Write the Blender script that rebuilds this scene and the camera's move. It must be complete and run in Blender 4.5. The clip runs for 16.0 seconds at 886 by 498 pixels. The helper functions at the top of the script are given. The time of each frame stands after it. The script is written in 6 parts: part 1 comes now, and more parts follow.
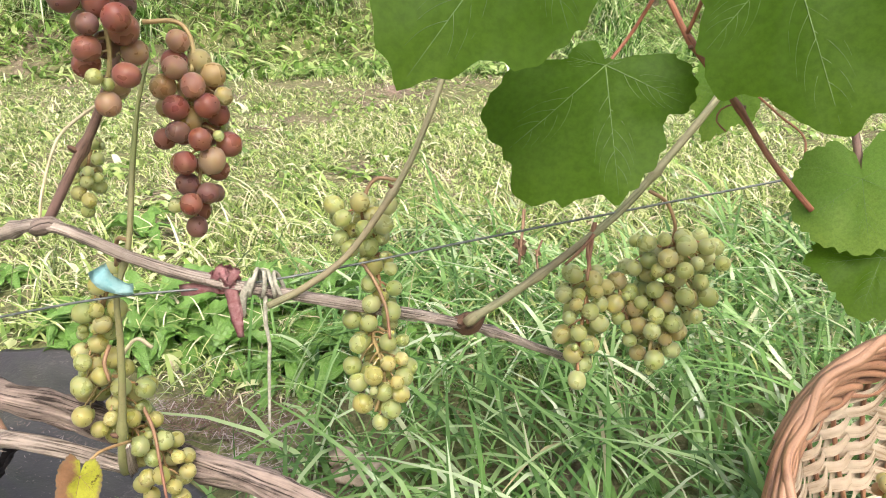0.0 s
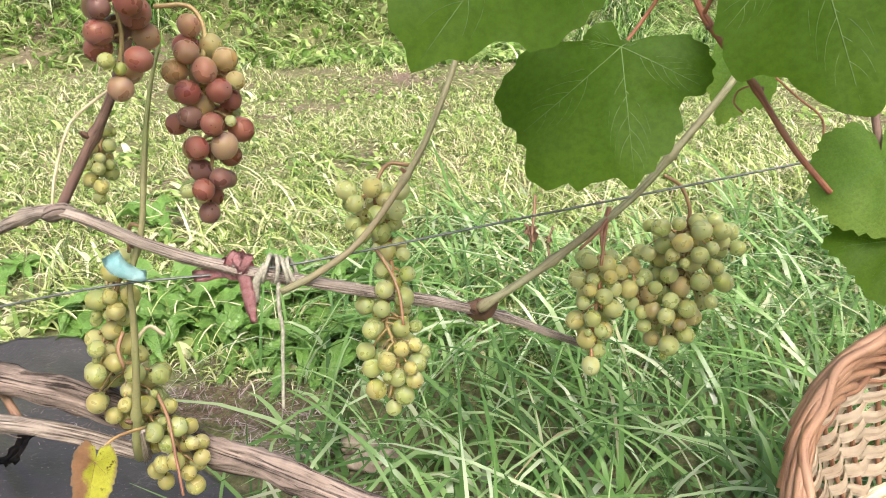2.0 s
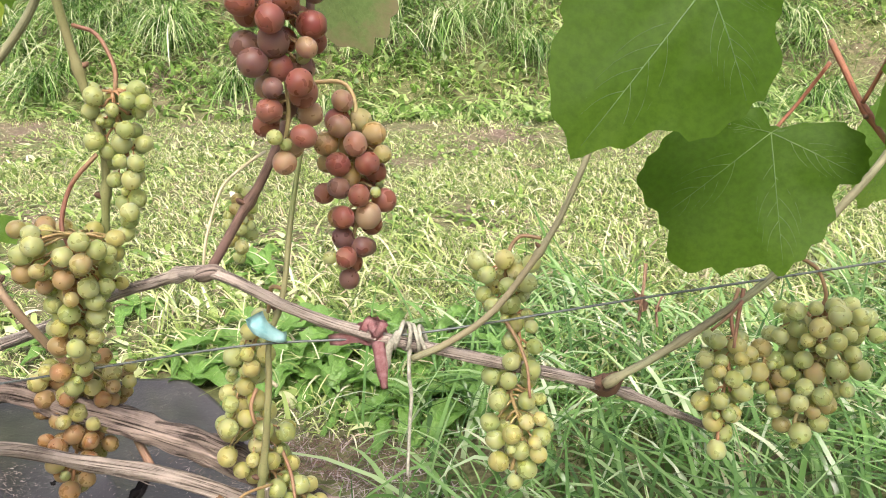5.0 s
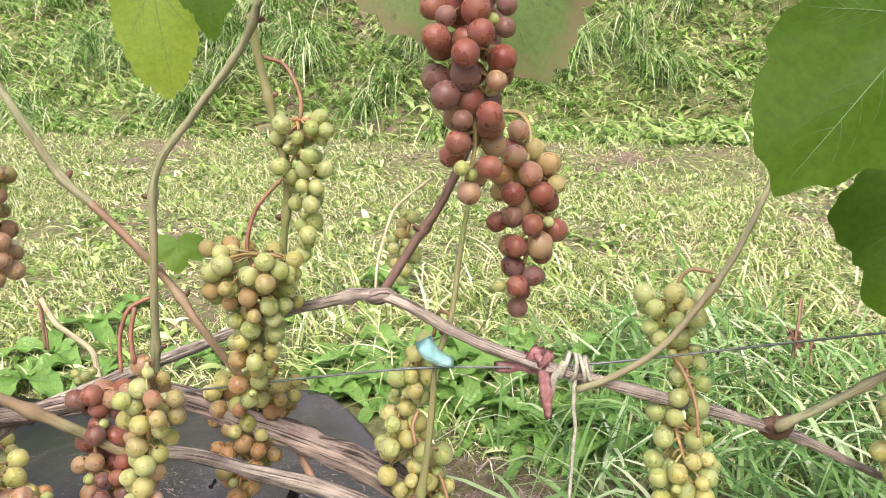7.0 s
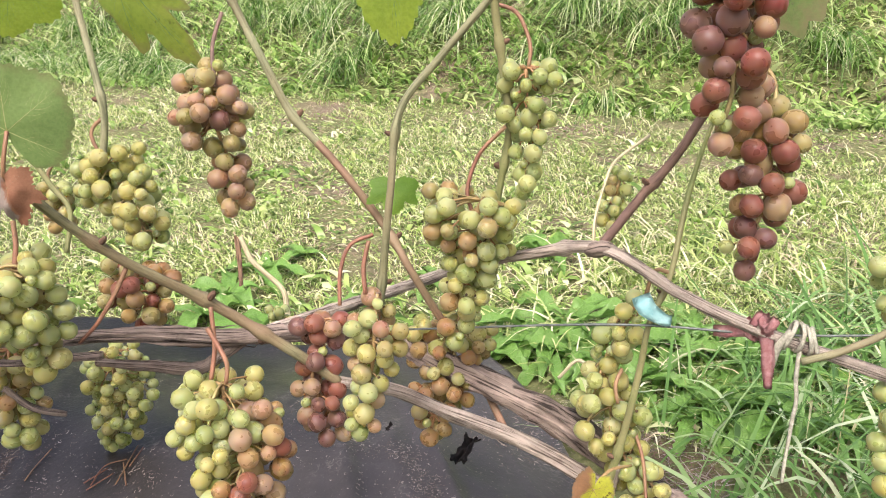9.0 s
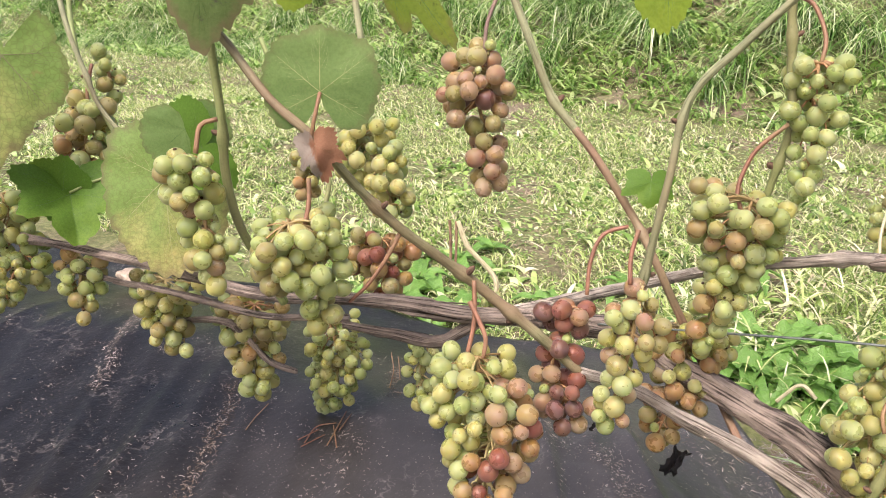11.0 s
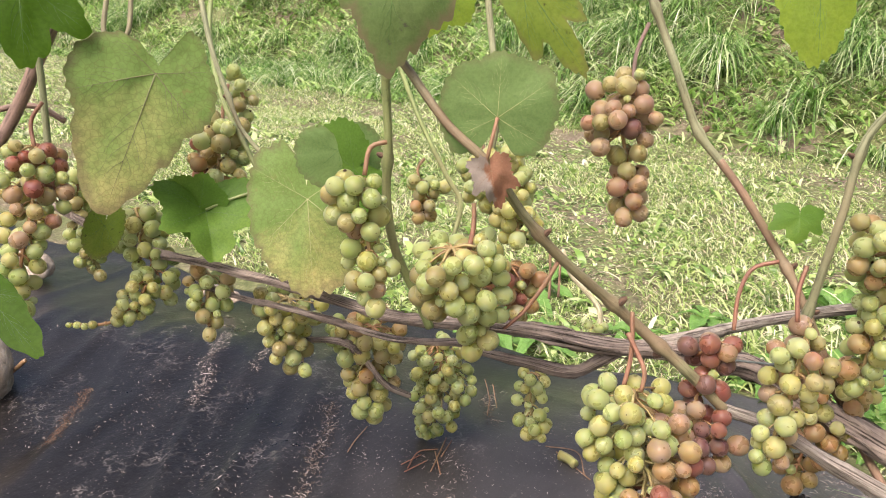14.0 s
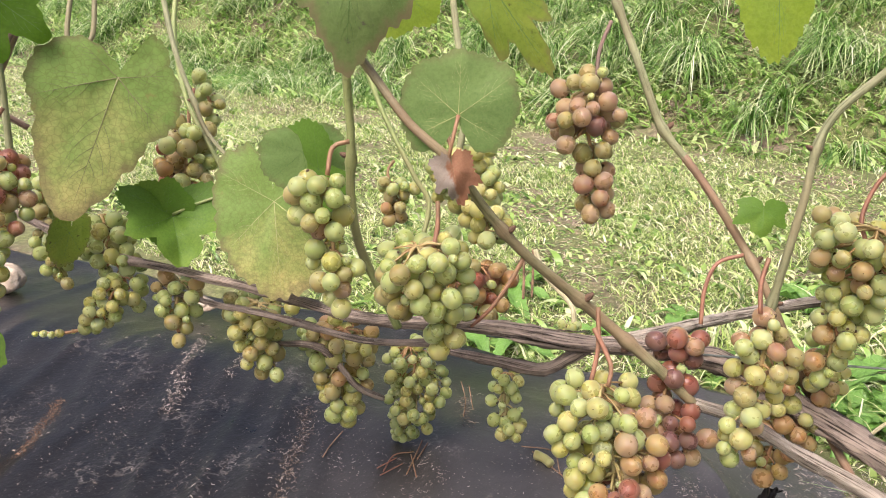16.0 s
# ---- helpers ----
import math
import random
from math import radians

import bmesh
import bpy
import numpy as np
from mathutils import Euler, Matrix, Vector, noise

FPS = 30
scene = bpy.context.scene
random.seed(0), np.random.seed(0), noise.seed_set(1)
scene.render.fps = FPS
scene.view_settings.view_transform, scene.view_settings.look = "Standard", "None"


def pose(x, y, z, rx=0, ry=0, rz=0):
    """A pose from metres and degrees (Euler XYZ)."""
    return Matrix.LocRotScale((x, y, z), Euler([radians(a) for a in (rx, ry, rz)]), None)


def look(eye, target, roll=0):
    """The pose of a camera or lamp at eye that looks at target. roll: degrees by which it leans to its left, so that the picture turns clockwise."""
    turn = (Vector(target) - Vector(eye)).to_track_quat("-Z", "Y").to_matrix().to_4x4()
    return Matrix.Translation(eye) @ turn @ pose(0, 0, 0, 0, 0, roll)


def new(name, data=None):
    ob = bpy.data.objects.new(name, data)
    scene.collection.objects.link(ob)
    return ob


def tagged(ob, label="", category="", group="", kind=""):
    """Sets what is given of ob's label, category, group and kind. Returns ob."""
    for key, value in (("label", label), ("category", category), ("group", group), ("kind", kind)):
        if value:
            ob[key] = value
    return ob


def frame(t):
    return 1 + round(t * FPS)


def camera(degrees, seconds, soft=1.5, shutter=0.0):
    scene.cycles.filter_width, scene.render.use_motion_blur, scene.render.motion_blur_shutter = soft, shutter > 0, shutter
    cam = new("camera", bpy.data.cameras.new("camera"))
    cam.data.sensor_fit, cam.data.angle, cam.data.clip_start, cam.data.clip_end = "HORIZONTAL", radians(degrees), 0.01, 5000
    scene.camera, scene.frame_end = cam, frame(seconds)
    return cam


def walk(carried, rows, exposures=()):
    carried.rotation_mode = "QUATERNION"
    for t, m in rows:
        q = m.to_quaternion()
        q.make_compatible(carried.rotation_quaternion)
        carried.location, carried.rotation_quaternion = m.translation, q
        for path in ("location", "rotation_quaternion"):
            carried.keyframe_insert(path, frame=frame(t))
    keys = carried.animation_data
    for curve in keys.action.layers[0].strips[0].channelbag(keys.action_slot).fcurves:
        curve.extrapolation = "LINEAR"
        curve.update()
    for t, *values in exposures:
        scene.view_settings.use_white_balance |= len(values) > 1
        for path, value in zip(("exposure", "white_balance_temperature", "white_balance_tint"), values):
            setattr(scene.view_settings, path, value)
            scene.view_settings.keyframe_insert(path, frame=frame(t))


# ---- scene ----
cam = camera(58.7, 16.0, soft=1.0)
PATH = [
    (0, (0.002, 0.031, 0.644), (0.049, 1.847, -0.193), -0.4),
    (0.5, (0.0, 0.031, 0.643), (0.047, 1.849, -0.189), -0.4),
    (1, (-0.002, 0.032, 0.642), (0.013, 1.846, -0.199), -0.8),
    (1.5, (0.0, 0.032, 0.641), (0.017, 1.839, -0.217), -1.0),
    (2, (-0.002, 0.033, 0.64), (0.024, 1.837, -0.222), -0.9),
    (2.5, (-0.003, 0.032, 0.641), (0.009, 1.842, -0.209), -0.9),
    (3, (-0.011, 0.033, 0.641), (-0.04, 1.842, -0.211), -1.2),
    (3.5, (-0.02, 0.032, 0.642), (-0.085, 1.858, -0.172), -1.4),
    (5.8, (-0.062, 0.034, 0.664), (-0.362, 1.87, -0.071), -1.8),
    (6, (-0.068, 0.033, 0.664), (-0.411, 1.861, -0.069), -2.3),
    (6.5, (-0.079, 0.031, 0.666), (-0.488, 1.854, -0.048), -2.8),
    (7, (-0.087, 0.027, 0.668), (-0.535, 1.849, -0.026), -2.1),
    (7.5, (-0.099, 0.025, 0.663), (-0.578, 1.836, -0.037), -1.5),
    (8, (-0.115, 0.019, 0.66), (-0.675, 1.801, -0.054), -1.4),
    (8.5, (-0.132, 0.008, 0.655), (-0.744, 1.768, -0.073), -0.3),
    (9, (-0.155, -0.002, 0.651), (-0.894, 1.702, -0.089), -1.6),
    (9.5, (-0.181, -0.018, 0.646), (-0.981, 1.672, -0.064), -0.7),
    (10, (-0.201, -0.029, 0.642), (-1.079, 1.603, -0.112), -1.1),
    (10.2, (-0.2, -0.03, 0.636), (-1.148, 1.563, -0.113), -1.0),
    (12.3, (-0.283, -0.071, 0.636), (-1.424, 1.411, -0.072), -0.7),
    (12.5, (-0.283, -0.075, 0.636), (-1.442, 1.393, -0.071), -1.1),
    (13, (-0.287, -0.076, 0.634), (-1.453, 1.387, -0.074), -0.9),
    (13.5, (-0.295, -0.087, 0.635), (-1.461, 1.383, -0.056), -0.0),
    (14, (-0.297, -0.086, 0.635), (-1.462, 1.398, -0.028), 0.6),
    (14.5, (-0.293, -0.089, 0.633), (-1.442, 1.414, -0.015), 0.9),
    (15, (-0.291, -0.082, 0.632), (-1.437, 1.421, -0.022), 0.8),
    (15.5, (-0.286, -0.077, 0.631), (-1.42, 1.431, -0.033), 0.2),
    (16, (-0.287, -0.08, 0.63), (-1.419, 1.436, -0.018), 0.0),
]
walk(cam, [(t, look(eye, target, roll)) for t, eye, target, roll in PATH], exposures=((0, 0.89, 6300, 11.5), (3.5, 0.89, 6300, 11.5), (7, 0.92, 6300, 14), (10, 0.89, 6250, 15), (12.3, 0.87, 6300, 13.5), (16, 0.87, 6300, 13)))

# ---- world, sun ----
SUN_EL, SUN_AZ = radians(58), radians(172)
world = bpy.data.worlds.new("world")
scene.world = world
world.use_nodes = True
wn = world.node_tree.nodes
sky = wn.new("ShaderNodeTexSky")
sky.sky_type, sky.sun_disc = "NISHITA", False
sky.sun_elevation, sky.sun_rotation = SUN_EL, SUN_AZ
sky.air_density, sky.dust_density, sky.ozone_density = 0.8, 10.0, 0.2
wn["Background"].inputs["Strength"].default_value = 0.138
world.node_tree.links.new(sky.outputs[0], wn["Background"].inputs["Color"])
sun_data = bpy.data.lights.new("sun", "SUN")
sun_data.energy, sun_data.angle, sun_data.color = 1.65, radians(28), (1.0, 0.95, 0.87)
sun = new("sun", sun_data)
sun.matrix_world = look((0, 0, 0), (-math.sin(SUN_AZ) * math.cos(SUN_EL), -math.cos(SUN_AZ) * math.cos(SUN_EL), -math.sin(SUN_EL)))


# ---- materials ----
class Nodes:
    """A small wrapper round one material's node tree."""

    def __init__(self, name):
        self.mat = bpy.data.materials.new(name)
        self.mat.use_nodes = True
        self.tree = self.mat.node_tree
        self.bsdf = self.tree.nodes["Principled BSDF"]
        self.out = self.tree.nodes["Material Output"]

    def add(self, kind, **sets):
        n = self.tree.nodes.new(kind)
        for key, value in sets.items():
            n.inputs[key].default_value = value
        return n

    def link(self, a, b):
        self.tree.links.new(a, b)

    def coords(self, kind="Object", scale=(1, 1, 1)):
        c = self.add("ShaderNodeTexCoord")
        m = self.add("ShaderNodeMapping")
        m.inputs["Scale"].default_value = scale
        self.link(c.outputs[kind], m.inputs["Vector"])
        return m.outputs[0]

    def noise(self, scale, detail=4.0, rough=0.6, vec=None):
        n = self.add("ShaderNodeTexNoise", Scale=scale, Detail=detail, Roughness=rough)
        if vec is not None:
            self.link(vec, n.inputs["Vector"])
        return n.outputs["Fac"]

    def ramp(self, fac, stops):
        r = self.add("ShaderNodeValToRGB")
        els = r.color_ramp.elements
        while len(els) < len(stops):
            els.new(0.5)
        for e, (p, c) in zip(els, stops):
            e.position, e.color = p, (*c, 1)
        self.link(fac, r.inputs[0])
        return r.outputs[0]

    def mix(self, fac, a, b, mode="MIX"):
        m = self.tree.nodes.new("ShaderNodeMix")
        m.data_type, m.blend_type = "RGBA", mode
        for sock, v in ((m.inputs[0], fac), (m.inputs[6], a), (m.inputs[7], b)):
            if isinstance(v, (int, float)):
                sock.default_value = v
            elif isinstance(v, tuple):
                sock.default_value = (*v, 1)
            else:
                self.link(v, sock)
        return m.outputs[2]

    def math(self, op, a, b=0.0):
        m = self.tree.nodes.new("ShaderNodeMath")
        m.operation = op
        for sock, v in zip(m.inputs, (a, b)):
            if isinstance(v, (int, float)):
                sock.default_value = v
            else:
                self.link(v, sock)
        return m.outputs[0]

    def bump(self, height, strength=0.3, dist=0.002):
        b = self.add("ShaderNodeBump", Strength=strength, Distance=dist)
        self.link(height, b.inputs["Height"])
        self.link(b.outputs[0], self.bsdf.inputs["Normal"])
        return b.outputs[0]

    def colour(self, sock):
        self.link(sock, self.bsdf.inputs["Base Color"])

    def set(self, **values):
        for key, v in values.items():
            self.bsdf.inputs[key.replace("_", " ")].default_value = v

    def thin(self, colour, amount):
        """Mixes in light that shines through, for blades and leaves."""
        t = self.add("ShaderNodeBsdfTranslucent")
        self.link(colour, t.inputs["Color"])
        m = self.add("ShaderNodeMixShader")
        m.inputs[0].default_value = amount
        self.link(self.bsdf.outputs[0], m.inputs[1])
        self.link(t.outputs[0], m.inputs[2])
        self.link(m.outputs[0], self.out.inputs[0])


def berry_material(name, dark, mid, light, bloom, ripe=None, clear=0.38, milky=0.008):
    """A berry's skin: a colour of its own, a blush on one side, waxy bloom in soft patches and fine brown dots."""
    n = Nodes(name)
    info = n.add("ShaderNodeObjectInfo")
    base = n.ramp(info.outputs["Random"], [(0.0, dark), (0.5, mid), (1.0, light)])
    vec = n.coords("Object")
    shift = n.add("ShaderNodeVectorMath")
    shift.operation = "MULTIPLY_ADD"
    n.link(info.outputs["Random"], shift.inputs[0])
    shift.inputs[1].default_value = (37.0, 53.0, 71.0)
    n.link(vec, shift.inputs[2])
    vec = shift.outputs[0]
    blush = n.noise(0.75, 2.0, 0.5, vec)
    col = n.mix(n.ramp(blush, [(0.36, (0, 0, 0)), (0.68, (0.6, 0.6, 0.6))]), base, ripe or tuple(min(1.0, v * k) for v, k in zip(mid, (1.10, 0.96, 0.85))))
    wax = n.ramp(n.noise(0.9, 2.0, 0.5, vec), [(0.25, (0.2, 0.2, 0.2)), (0.75, (1, 1, 1))])
    col = n.mix(n.math("MULTIPLY", wax, bloom), col, (0.46, 0.44, 0.39))
    dots = n.add("ShaderNodeTexVoronoi", Scale=8.0)
    n.link(vec, dots.inputs["Vector"])
    speck = n.ramp(dots.outputs["Distance"], [(0.05, (1, 1, 1)), (0.12, (0, 0, 0))])
    rare = n.ramp(n.noise(0.9, 1.0, 0.5, vec), [(0.52, (0, 0, 0)), (0.62, (1, 1, 1))])
    col = n.mix(n.math("MULTIPLY", n.math("MULTIPLY", speck, rare), 0.10), col, tuple(0.3 * v for v in mid))
    n.colour(col)
    n.link(n.ramp(wax, [(0.0, (0.20, 0.20, 0.20)), (1.0, (0.36, 0.36, 0.36))]), n.bsdf.inputs["Roughness"])
    n.set(Subsurface_Weight=1.0, Subsurface_Scale=milky, Transmission_Weight=clear, IOR=1.36, Sheen_Weight=0.05, Sheen_Roughness=0.4)
    n.bsdf.inputs["Subsurface Radius"].default_value = (1.0, 0.85, 0.45)
    n.bsdf.inputs["Specular IOR Level"].default_value = 0.42
    n.thin(n.mix(0.4, col, (0.70, 0.70, 0.42)), 0.20)
    return n.mat


BERRY = {
    "green": berry_material("berry_green", (0.339, 0.427, 0.140), (0.433, 0.509, 0.199), (0.526, 0.585, 0.275), 0.20, ripe=(0.500, 0.505, 0.215)),
    "yellow": berry_material("berry_yellow", (0.427, 0.450, 0.140), (0.509, 0.515, 0.193), (0.585, 0.585, 0.263), 0.18, ripe=(0.532, 0.439, 0.170)),
    "olive": berry_material("berry_olive", (0.333, 0.328, 0.111), (0.409, 0.380, 0.152), (0.474, 0.445, 0.193), 0.22, ripe=(0.439, 0.298, 0.140)),
    "orange": berry_material("berry_orange", (0.409, 0.193, 0.088), (0.450, 0.263, 0.123), (0.462, 0.339, 0.158), 0.20, ripe=(0.445, 0.369, 0.135)),
    "pink": berry_material("berry_pink", (0.404, 0.181, 0.129), (0.439, 0.252, 0.175), (0.468, 0.322, 0.205), 0.26, ripe=(0.439, 0.351, 0.158)),
    "red": berry_material("berry_red", (0.271, 0.062, 0.055), (0.311, 0.086, 0.072), (0.331, 0.128, 0.097), 0.14, ripe=(0.311, 0.144, 0.086)),
    "mauve": berry_material("berry_mauve", (0.175, 0.054, 0.059), (0.214, 0.079, 0.080), (0.249, 0.118, 0.103), 0.22, ripe=(0.240, 0.129, 0.089)),
}


def stem_material(name, dark, light, stretch=2.0, rough=0.65, relief=0.4, along=0.5, blush=None):
    """Bark or skin with fibres along the stem; blush: a second colour in long patches."""
    n = Nodes(name)
    uv = n.add("ShaderNodeUVMap")
    m = n.add("ShaderNodeMapping")
    m.inputs["Scale"].default_value = (stretch, along, 1.0)
    n.link(uv.outputs[0], m.inputs["Vector"])
    fib = n.noise(6.0, 8.0, 0.72, m.outputs[0])
    blot = n.noise(28.0, 4.0, 0.6, n.coords("Object"))
    crack = n.ramp(fib, [(0.38, (0.0, 0.0, 0.0)), (0.47, (0.75, 0.75, 0.75)), (0.60, (1.0, 1.0, 1.0))])
    f = n.math("ADD", n.math("MULTIPLY", crack, 0.32), n.math("MULTIPLY", blot, 0.66))
    col = n.ramp(f, [(0.40, dark), (0.52, tuple((a + b) / 2 for a, b in zip(dark, light))), (0.68, light)])
    if blush:
        patch = n.noise(11.0, 3.0, 0.55, n.coords("Object"))
        col = n.mix(n.ramp(patch, [(0.44, (0, 0, 0)), (0.62, (0.85, 0.85, 0.85))]), col, n.mix(blot, tuple(0.75 * v for v in blush), blush))
        fine = n.ramp(n.noise(420.0, 2.0, 0.5, n.coords("Object")), [(0.60, (0, 0, 0)), (0.70, (1, 1, 1))])
        col = n.mix(n.math("MULTIPLY", fine, 0.35), col, tuple(0.35 * v for v in light))
    n.colour(col)
    n.set(Roughness=rough)
    n.bump(n.math("ADD", crack, n.math("MULTIPLY", blot, 0.3)), relief, 0.0015)
    return n.mat


BARK = stem_material("old_bark", (0.050, 0.037, 0.030), (0.365, 0.29, 0.245), 6.0, 0.95, 1.0, 0.16)
CANE_GREY = stem_material("grey_cane", (0.13, 0.102, 0.083), (0.53, 0.455, 0.39), 5.0, 0.9, 1.0, 0.16)
CANE_TAN = stem_material("tan_cane", (0.12, 0.128, 0.064), (0.27, 0.275, 0.155), 1.6, 0.6, 0.3, 0.3, blush=(0.23, 0.195, 0.11))
CANE_BROWN = stem_material("brown_cane", (0.12, 0.112, 0.055), (0.265, 0.245, 0.135), 1.6, 0.55, 0.3, 0.3, blush=(0.24, 0.155, 0.095))
CANE_RUST = stem_material("rusty_cane", (0.13, 0.072, 0.046), (0.29, 0.175, 0.115), 1.6, 0.55, 0.3, 0.3, blush=(0.25, 0.19, 0.11))
CANE_RED = stem_material("red_cane", (0.14, 0.045, 0.028), (0.33, 0.135, 0.08), 1.4, 0.5, 0.3, 0.4, blush=(0.30, 0.17, 0.09))
CANE_PURPLE = stem_material("purple_cane", (0.075, 0.045, 0.035), (0.24, 0.155, 0.12), 1.6, 0.6, 0.35, 0.4, blush=(0.20, 0.125, 0.105))
SHOOT_GREEN = stem_material("green_shoot", (0.12, 0.155, 0.05), (0.26, 0.305, 0.115), 1.2, 0.5, 0.2, 0.4, blush=(0.25, 0.23, 0.11))
SHOOT_PALE = stem_material("pale_shoot", (0.33, 0.28, 0.16), (0.58, 0.52, 0.34), 1.0, 0.7, 0.4, 0.4)
STALK_RED = stem_material("red_stalk", (0.13, 0.050, 0.030), (0.27, 0.125, 0.078), 1.0, 0.5, 0.2, 0.6, blush=(0.27, 0.18, 0.09))
STALK_GREEN = stem_material("green_stalk", (0.20, 0.16, 0.06), (0.38, 0.32, 0.14), 1.0, 0.5, 0.2, 0.6, blush=(0.36, 0.17, 0.08))
BUD = stem_material("dark_bud", (0.04, 0.022, 0.015), (0.16, 0.09, 0.055), 1.0, 0.85, 0.5, 0.6)
DEAD = stem_material("dead_stem", (0.11, 0.06, 0.035), (0.32, 0.20, 0.125), 1.0, 0.8, 0.4, 0.5)


def leaf_material(name, young, old, edge, spots=0.0, spot_colour=(0.06, 0.035, 0.02), through_it=0.3, rough=0.5, network=0.22, rim=0.0, half=None):
    """Object space: the stalk joins at 0, the tip lies along -Y; one unit is the blade's length."""
    n = Nodes(name)
    vec = n.coords("Object")
    big = n.noise(2.2, 3.0, 0.55, vec)
    fine = n.noise(22.0, 6.0, 0.7, vec)
    sep = n.add("ShaderNodeSeparateXYZ")
    n.link(vec, sep.inputs[0])
    age = n.math("ADD", n.math("MULTIPLY", sep.outputs["Y"], -0.55), n.math("MULTIPLY", big, 0.9))
    col = n.mix(n.ramp(age, [(0.55, (0, 0, 0)), (0.95, (1, 1, 1))]), young, old)
    col = n.mix(n.math("MULTIPLY", n.ramp(fine, [(0.40, (0, 0, 0)), (0.62, (1, 1, 1))]), 0.45), col, tuple(0.62 * v for v in young))
    cells = n.add("ShaderNodeTexVoronoi", Scale=26.0)
    cells.feature = "DISTANCE_TO_EDGE"
    n.link(vec, cells.inputs["Vector"])
    net = n.ramp(cells.outputs["Distance"], [(0.0, (1, 1, 1)), (0.09, (0, 0, 0))])
    col = n.mix(n.math("MULTIPLY", net, network), col, edge)
    if spots:
        sp = n.ramp(n.noise(7.0, 5.0, 0.75, vec), [(0.60, (0, 0, 0)), (0.68, (1, 1, 1))])
        col = n.mix(n.math("MULTIPLY", sp, spots), col, spot_colour)
    if half:
        cut = n.math("ADD", n.math("MULTIPLY", sep.outputs["X"], 1.4), n.math("MULTIPLY", n.noise(3.0, 5.0, 0.65, vec), 0.8))
        col = n.mix(n.ramp(cut, [(0.20, (1, 1, 1)), (0.34, (0, 0, 0))]), col, n.mix(fine, tuple(0.5 * v for v in half), half))
    if rim:
        out = n.add("ShaderNodeAttribute")
        out.attribute_name = "rim"
        dry = n.math("ADD", out.outputs["Fac"], n.math("MULTIPLY", n.noise(5.0, 5.0, 0.7, vec), 0.5))
        col = n.mix(n.math("MULTIPLY", n.ramp(n.math("SUBTRACT", dry, 0.6), [(0.52, (0, 0, 0)), (0.66, (1, 1, 1))]), rim), col, (0.17, 0.125, 0.075))
    n.colour(col)
    n.set(Roughness=rough)
    n.bump(n.math("ADD", n.math("MULTIPLY", net, -0.15), n.math("MULTIPLY", fine, 0.4)), 0.08, 0.02)
    n.bsdf.inputs["Specular IOR Level"].default_value = 0.2
    n.thin(col, through_it)
    return n.mat


LEAF = {
    "green": leaf_material("leaf_green", (0.078, 0.166, 0.011), (0.098, 0.192, 0.013), (0.092, 0.178, 0.018), through_it=0.66, network=0.08),
    "light": leaf_material("leaf_light", (0.11, 0.215, 0.03), (0.17, 0.27, 0.04), (0.21, 0.30, 0.075), through_it=0.45),
    "dull": leaf_material("leaf_dull", (0.19, 0.29, 0.095), (0.23, 0.33, 0.11), (0.30, 0.38, 0.16), 0.35, (0.16, 0.17, 0.08), 0.45, rim=0.4),
    "mottled": leaf_material("leaf_mottled", (0.23, 0.345, 0.090), (0.60, 0.52, 0.21), (0.12, 0.09, 0.04), 0.55, (0.27, 0.21, 0.085), 0.5, network=0.32, rim=0.6),
    "yellow": leaf_material("leaf_yellow", (0.20, 0.30, 0.030), (0.26, 0.345, 0.038), (0.31, 0.39, 0.09), 0.15, (0.2, 0.12, 0.03), 0.5),
    "spotted": leaf_material("leaf_spotted", (0.18, 0.26, 0.035), (0.27, 0.31, 0.05), (0.24, 0.3, 0.06), 0.85, (0.05, 0.035, 0.02), 0.45, rim=0.5),
    "grey": leaf_material("leaf_grey", (0.11, 0.17, 0.05), (0.13, 0.17, 0.06), (0.17, 0.22, 0.09), 0.85, (0.07, 0.065, 0.05), 0.2, rim=0.7),
    "brown": leaf_material("leaf_brown", (0.25, 0.125, 0.075), (0.20, 0.085, 0.048), (0.17, 0.075, 0.040), 0.4, (0.16, 0.06, 0.035), 0.25, 0.8, half=(0.33, 0.275, 0.235)),
    "drying": leaf_material("leaf_drying", (0.34, 0.36, 0.035), (0.38, 0.36, 0.045), (0.30, 0.30, 0.05), 0.9, (0.06, 0.035, 0.015), 0.3, 0.7, rim=0.8, half=(0.30, 0.165, 0.085)),
}


def vein_material(name, colour):
    n = Nodes(name)
    n.colour(n.ramp(n.noise(30.0, 3.0, 0.5, n.coords("Object")), [(0.3, tuple(0.7 * c for c in colour)), (0.7, colour)]))
    n.set(Roughness=0.5)
    return n.mat


VEIN_GREEN = vein_material("vein_green", (0.09, 0.18, 0.032))
VEIN_LIGHT = vein_material("vein_light", (0.12, 0.22, 0.042))
VEIN_PALE = vein_material("vein_pale", (0.50, 0.50, 0.22))
VEIN_BROWN = vein_material("vein_brown", (0.20, 0.11, 0.05))
VEIN_DULL = vein_material("vein_dull", (0.20, 0.20, 0.08))


def blade_material(name, stops, through_it=0.35, rough=0.45):
    n = Nodes(name)
    geo = n.add("ShaderNodeNewGeometry")
    base = n.ramp(geo.outputs["Random Per Island"], stops)
    tone = n.noise(7.0, 3.0, 0.6, n.coords("Object"))
    col = n.mix(n.math("MULTIPLY", tone, 0.3), base, tuple(0.6 * v for v in stops[len(stops) // 2][1]))
    n.colour(col)
    n.set(Roughness=rough)
    n.thin(col, through_it)
    return n.mat


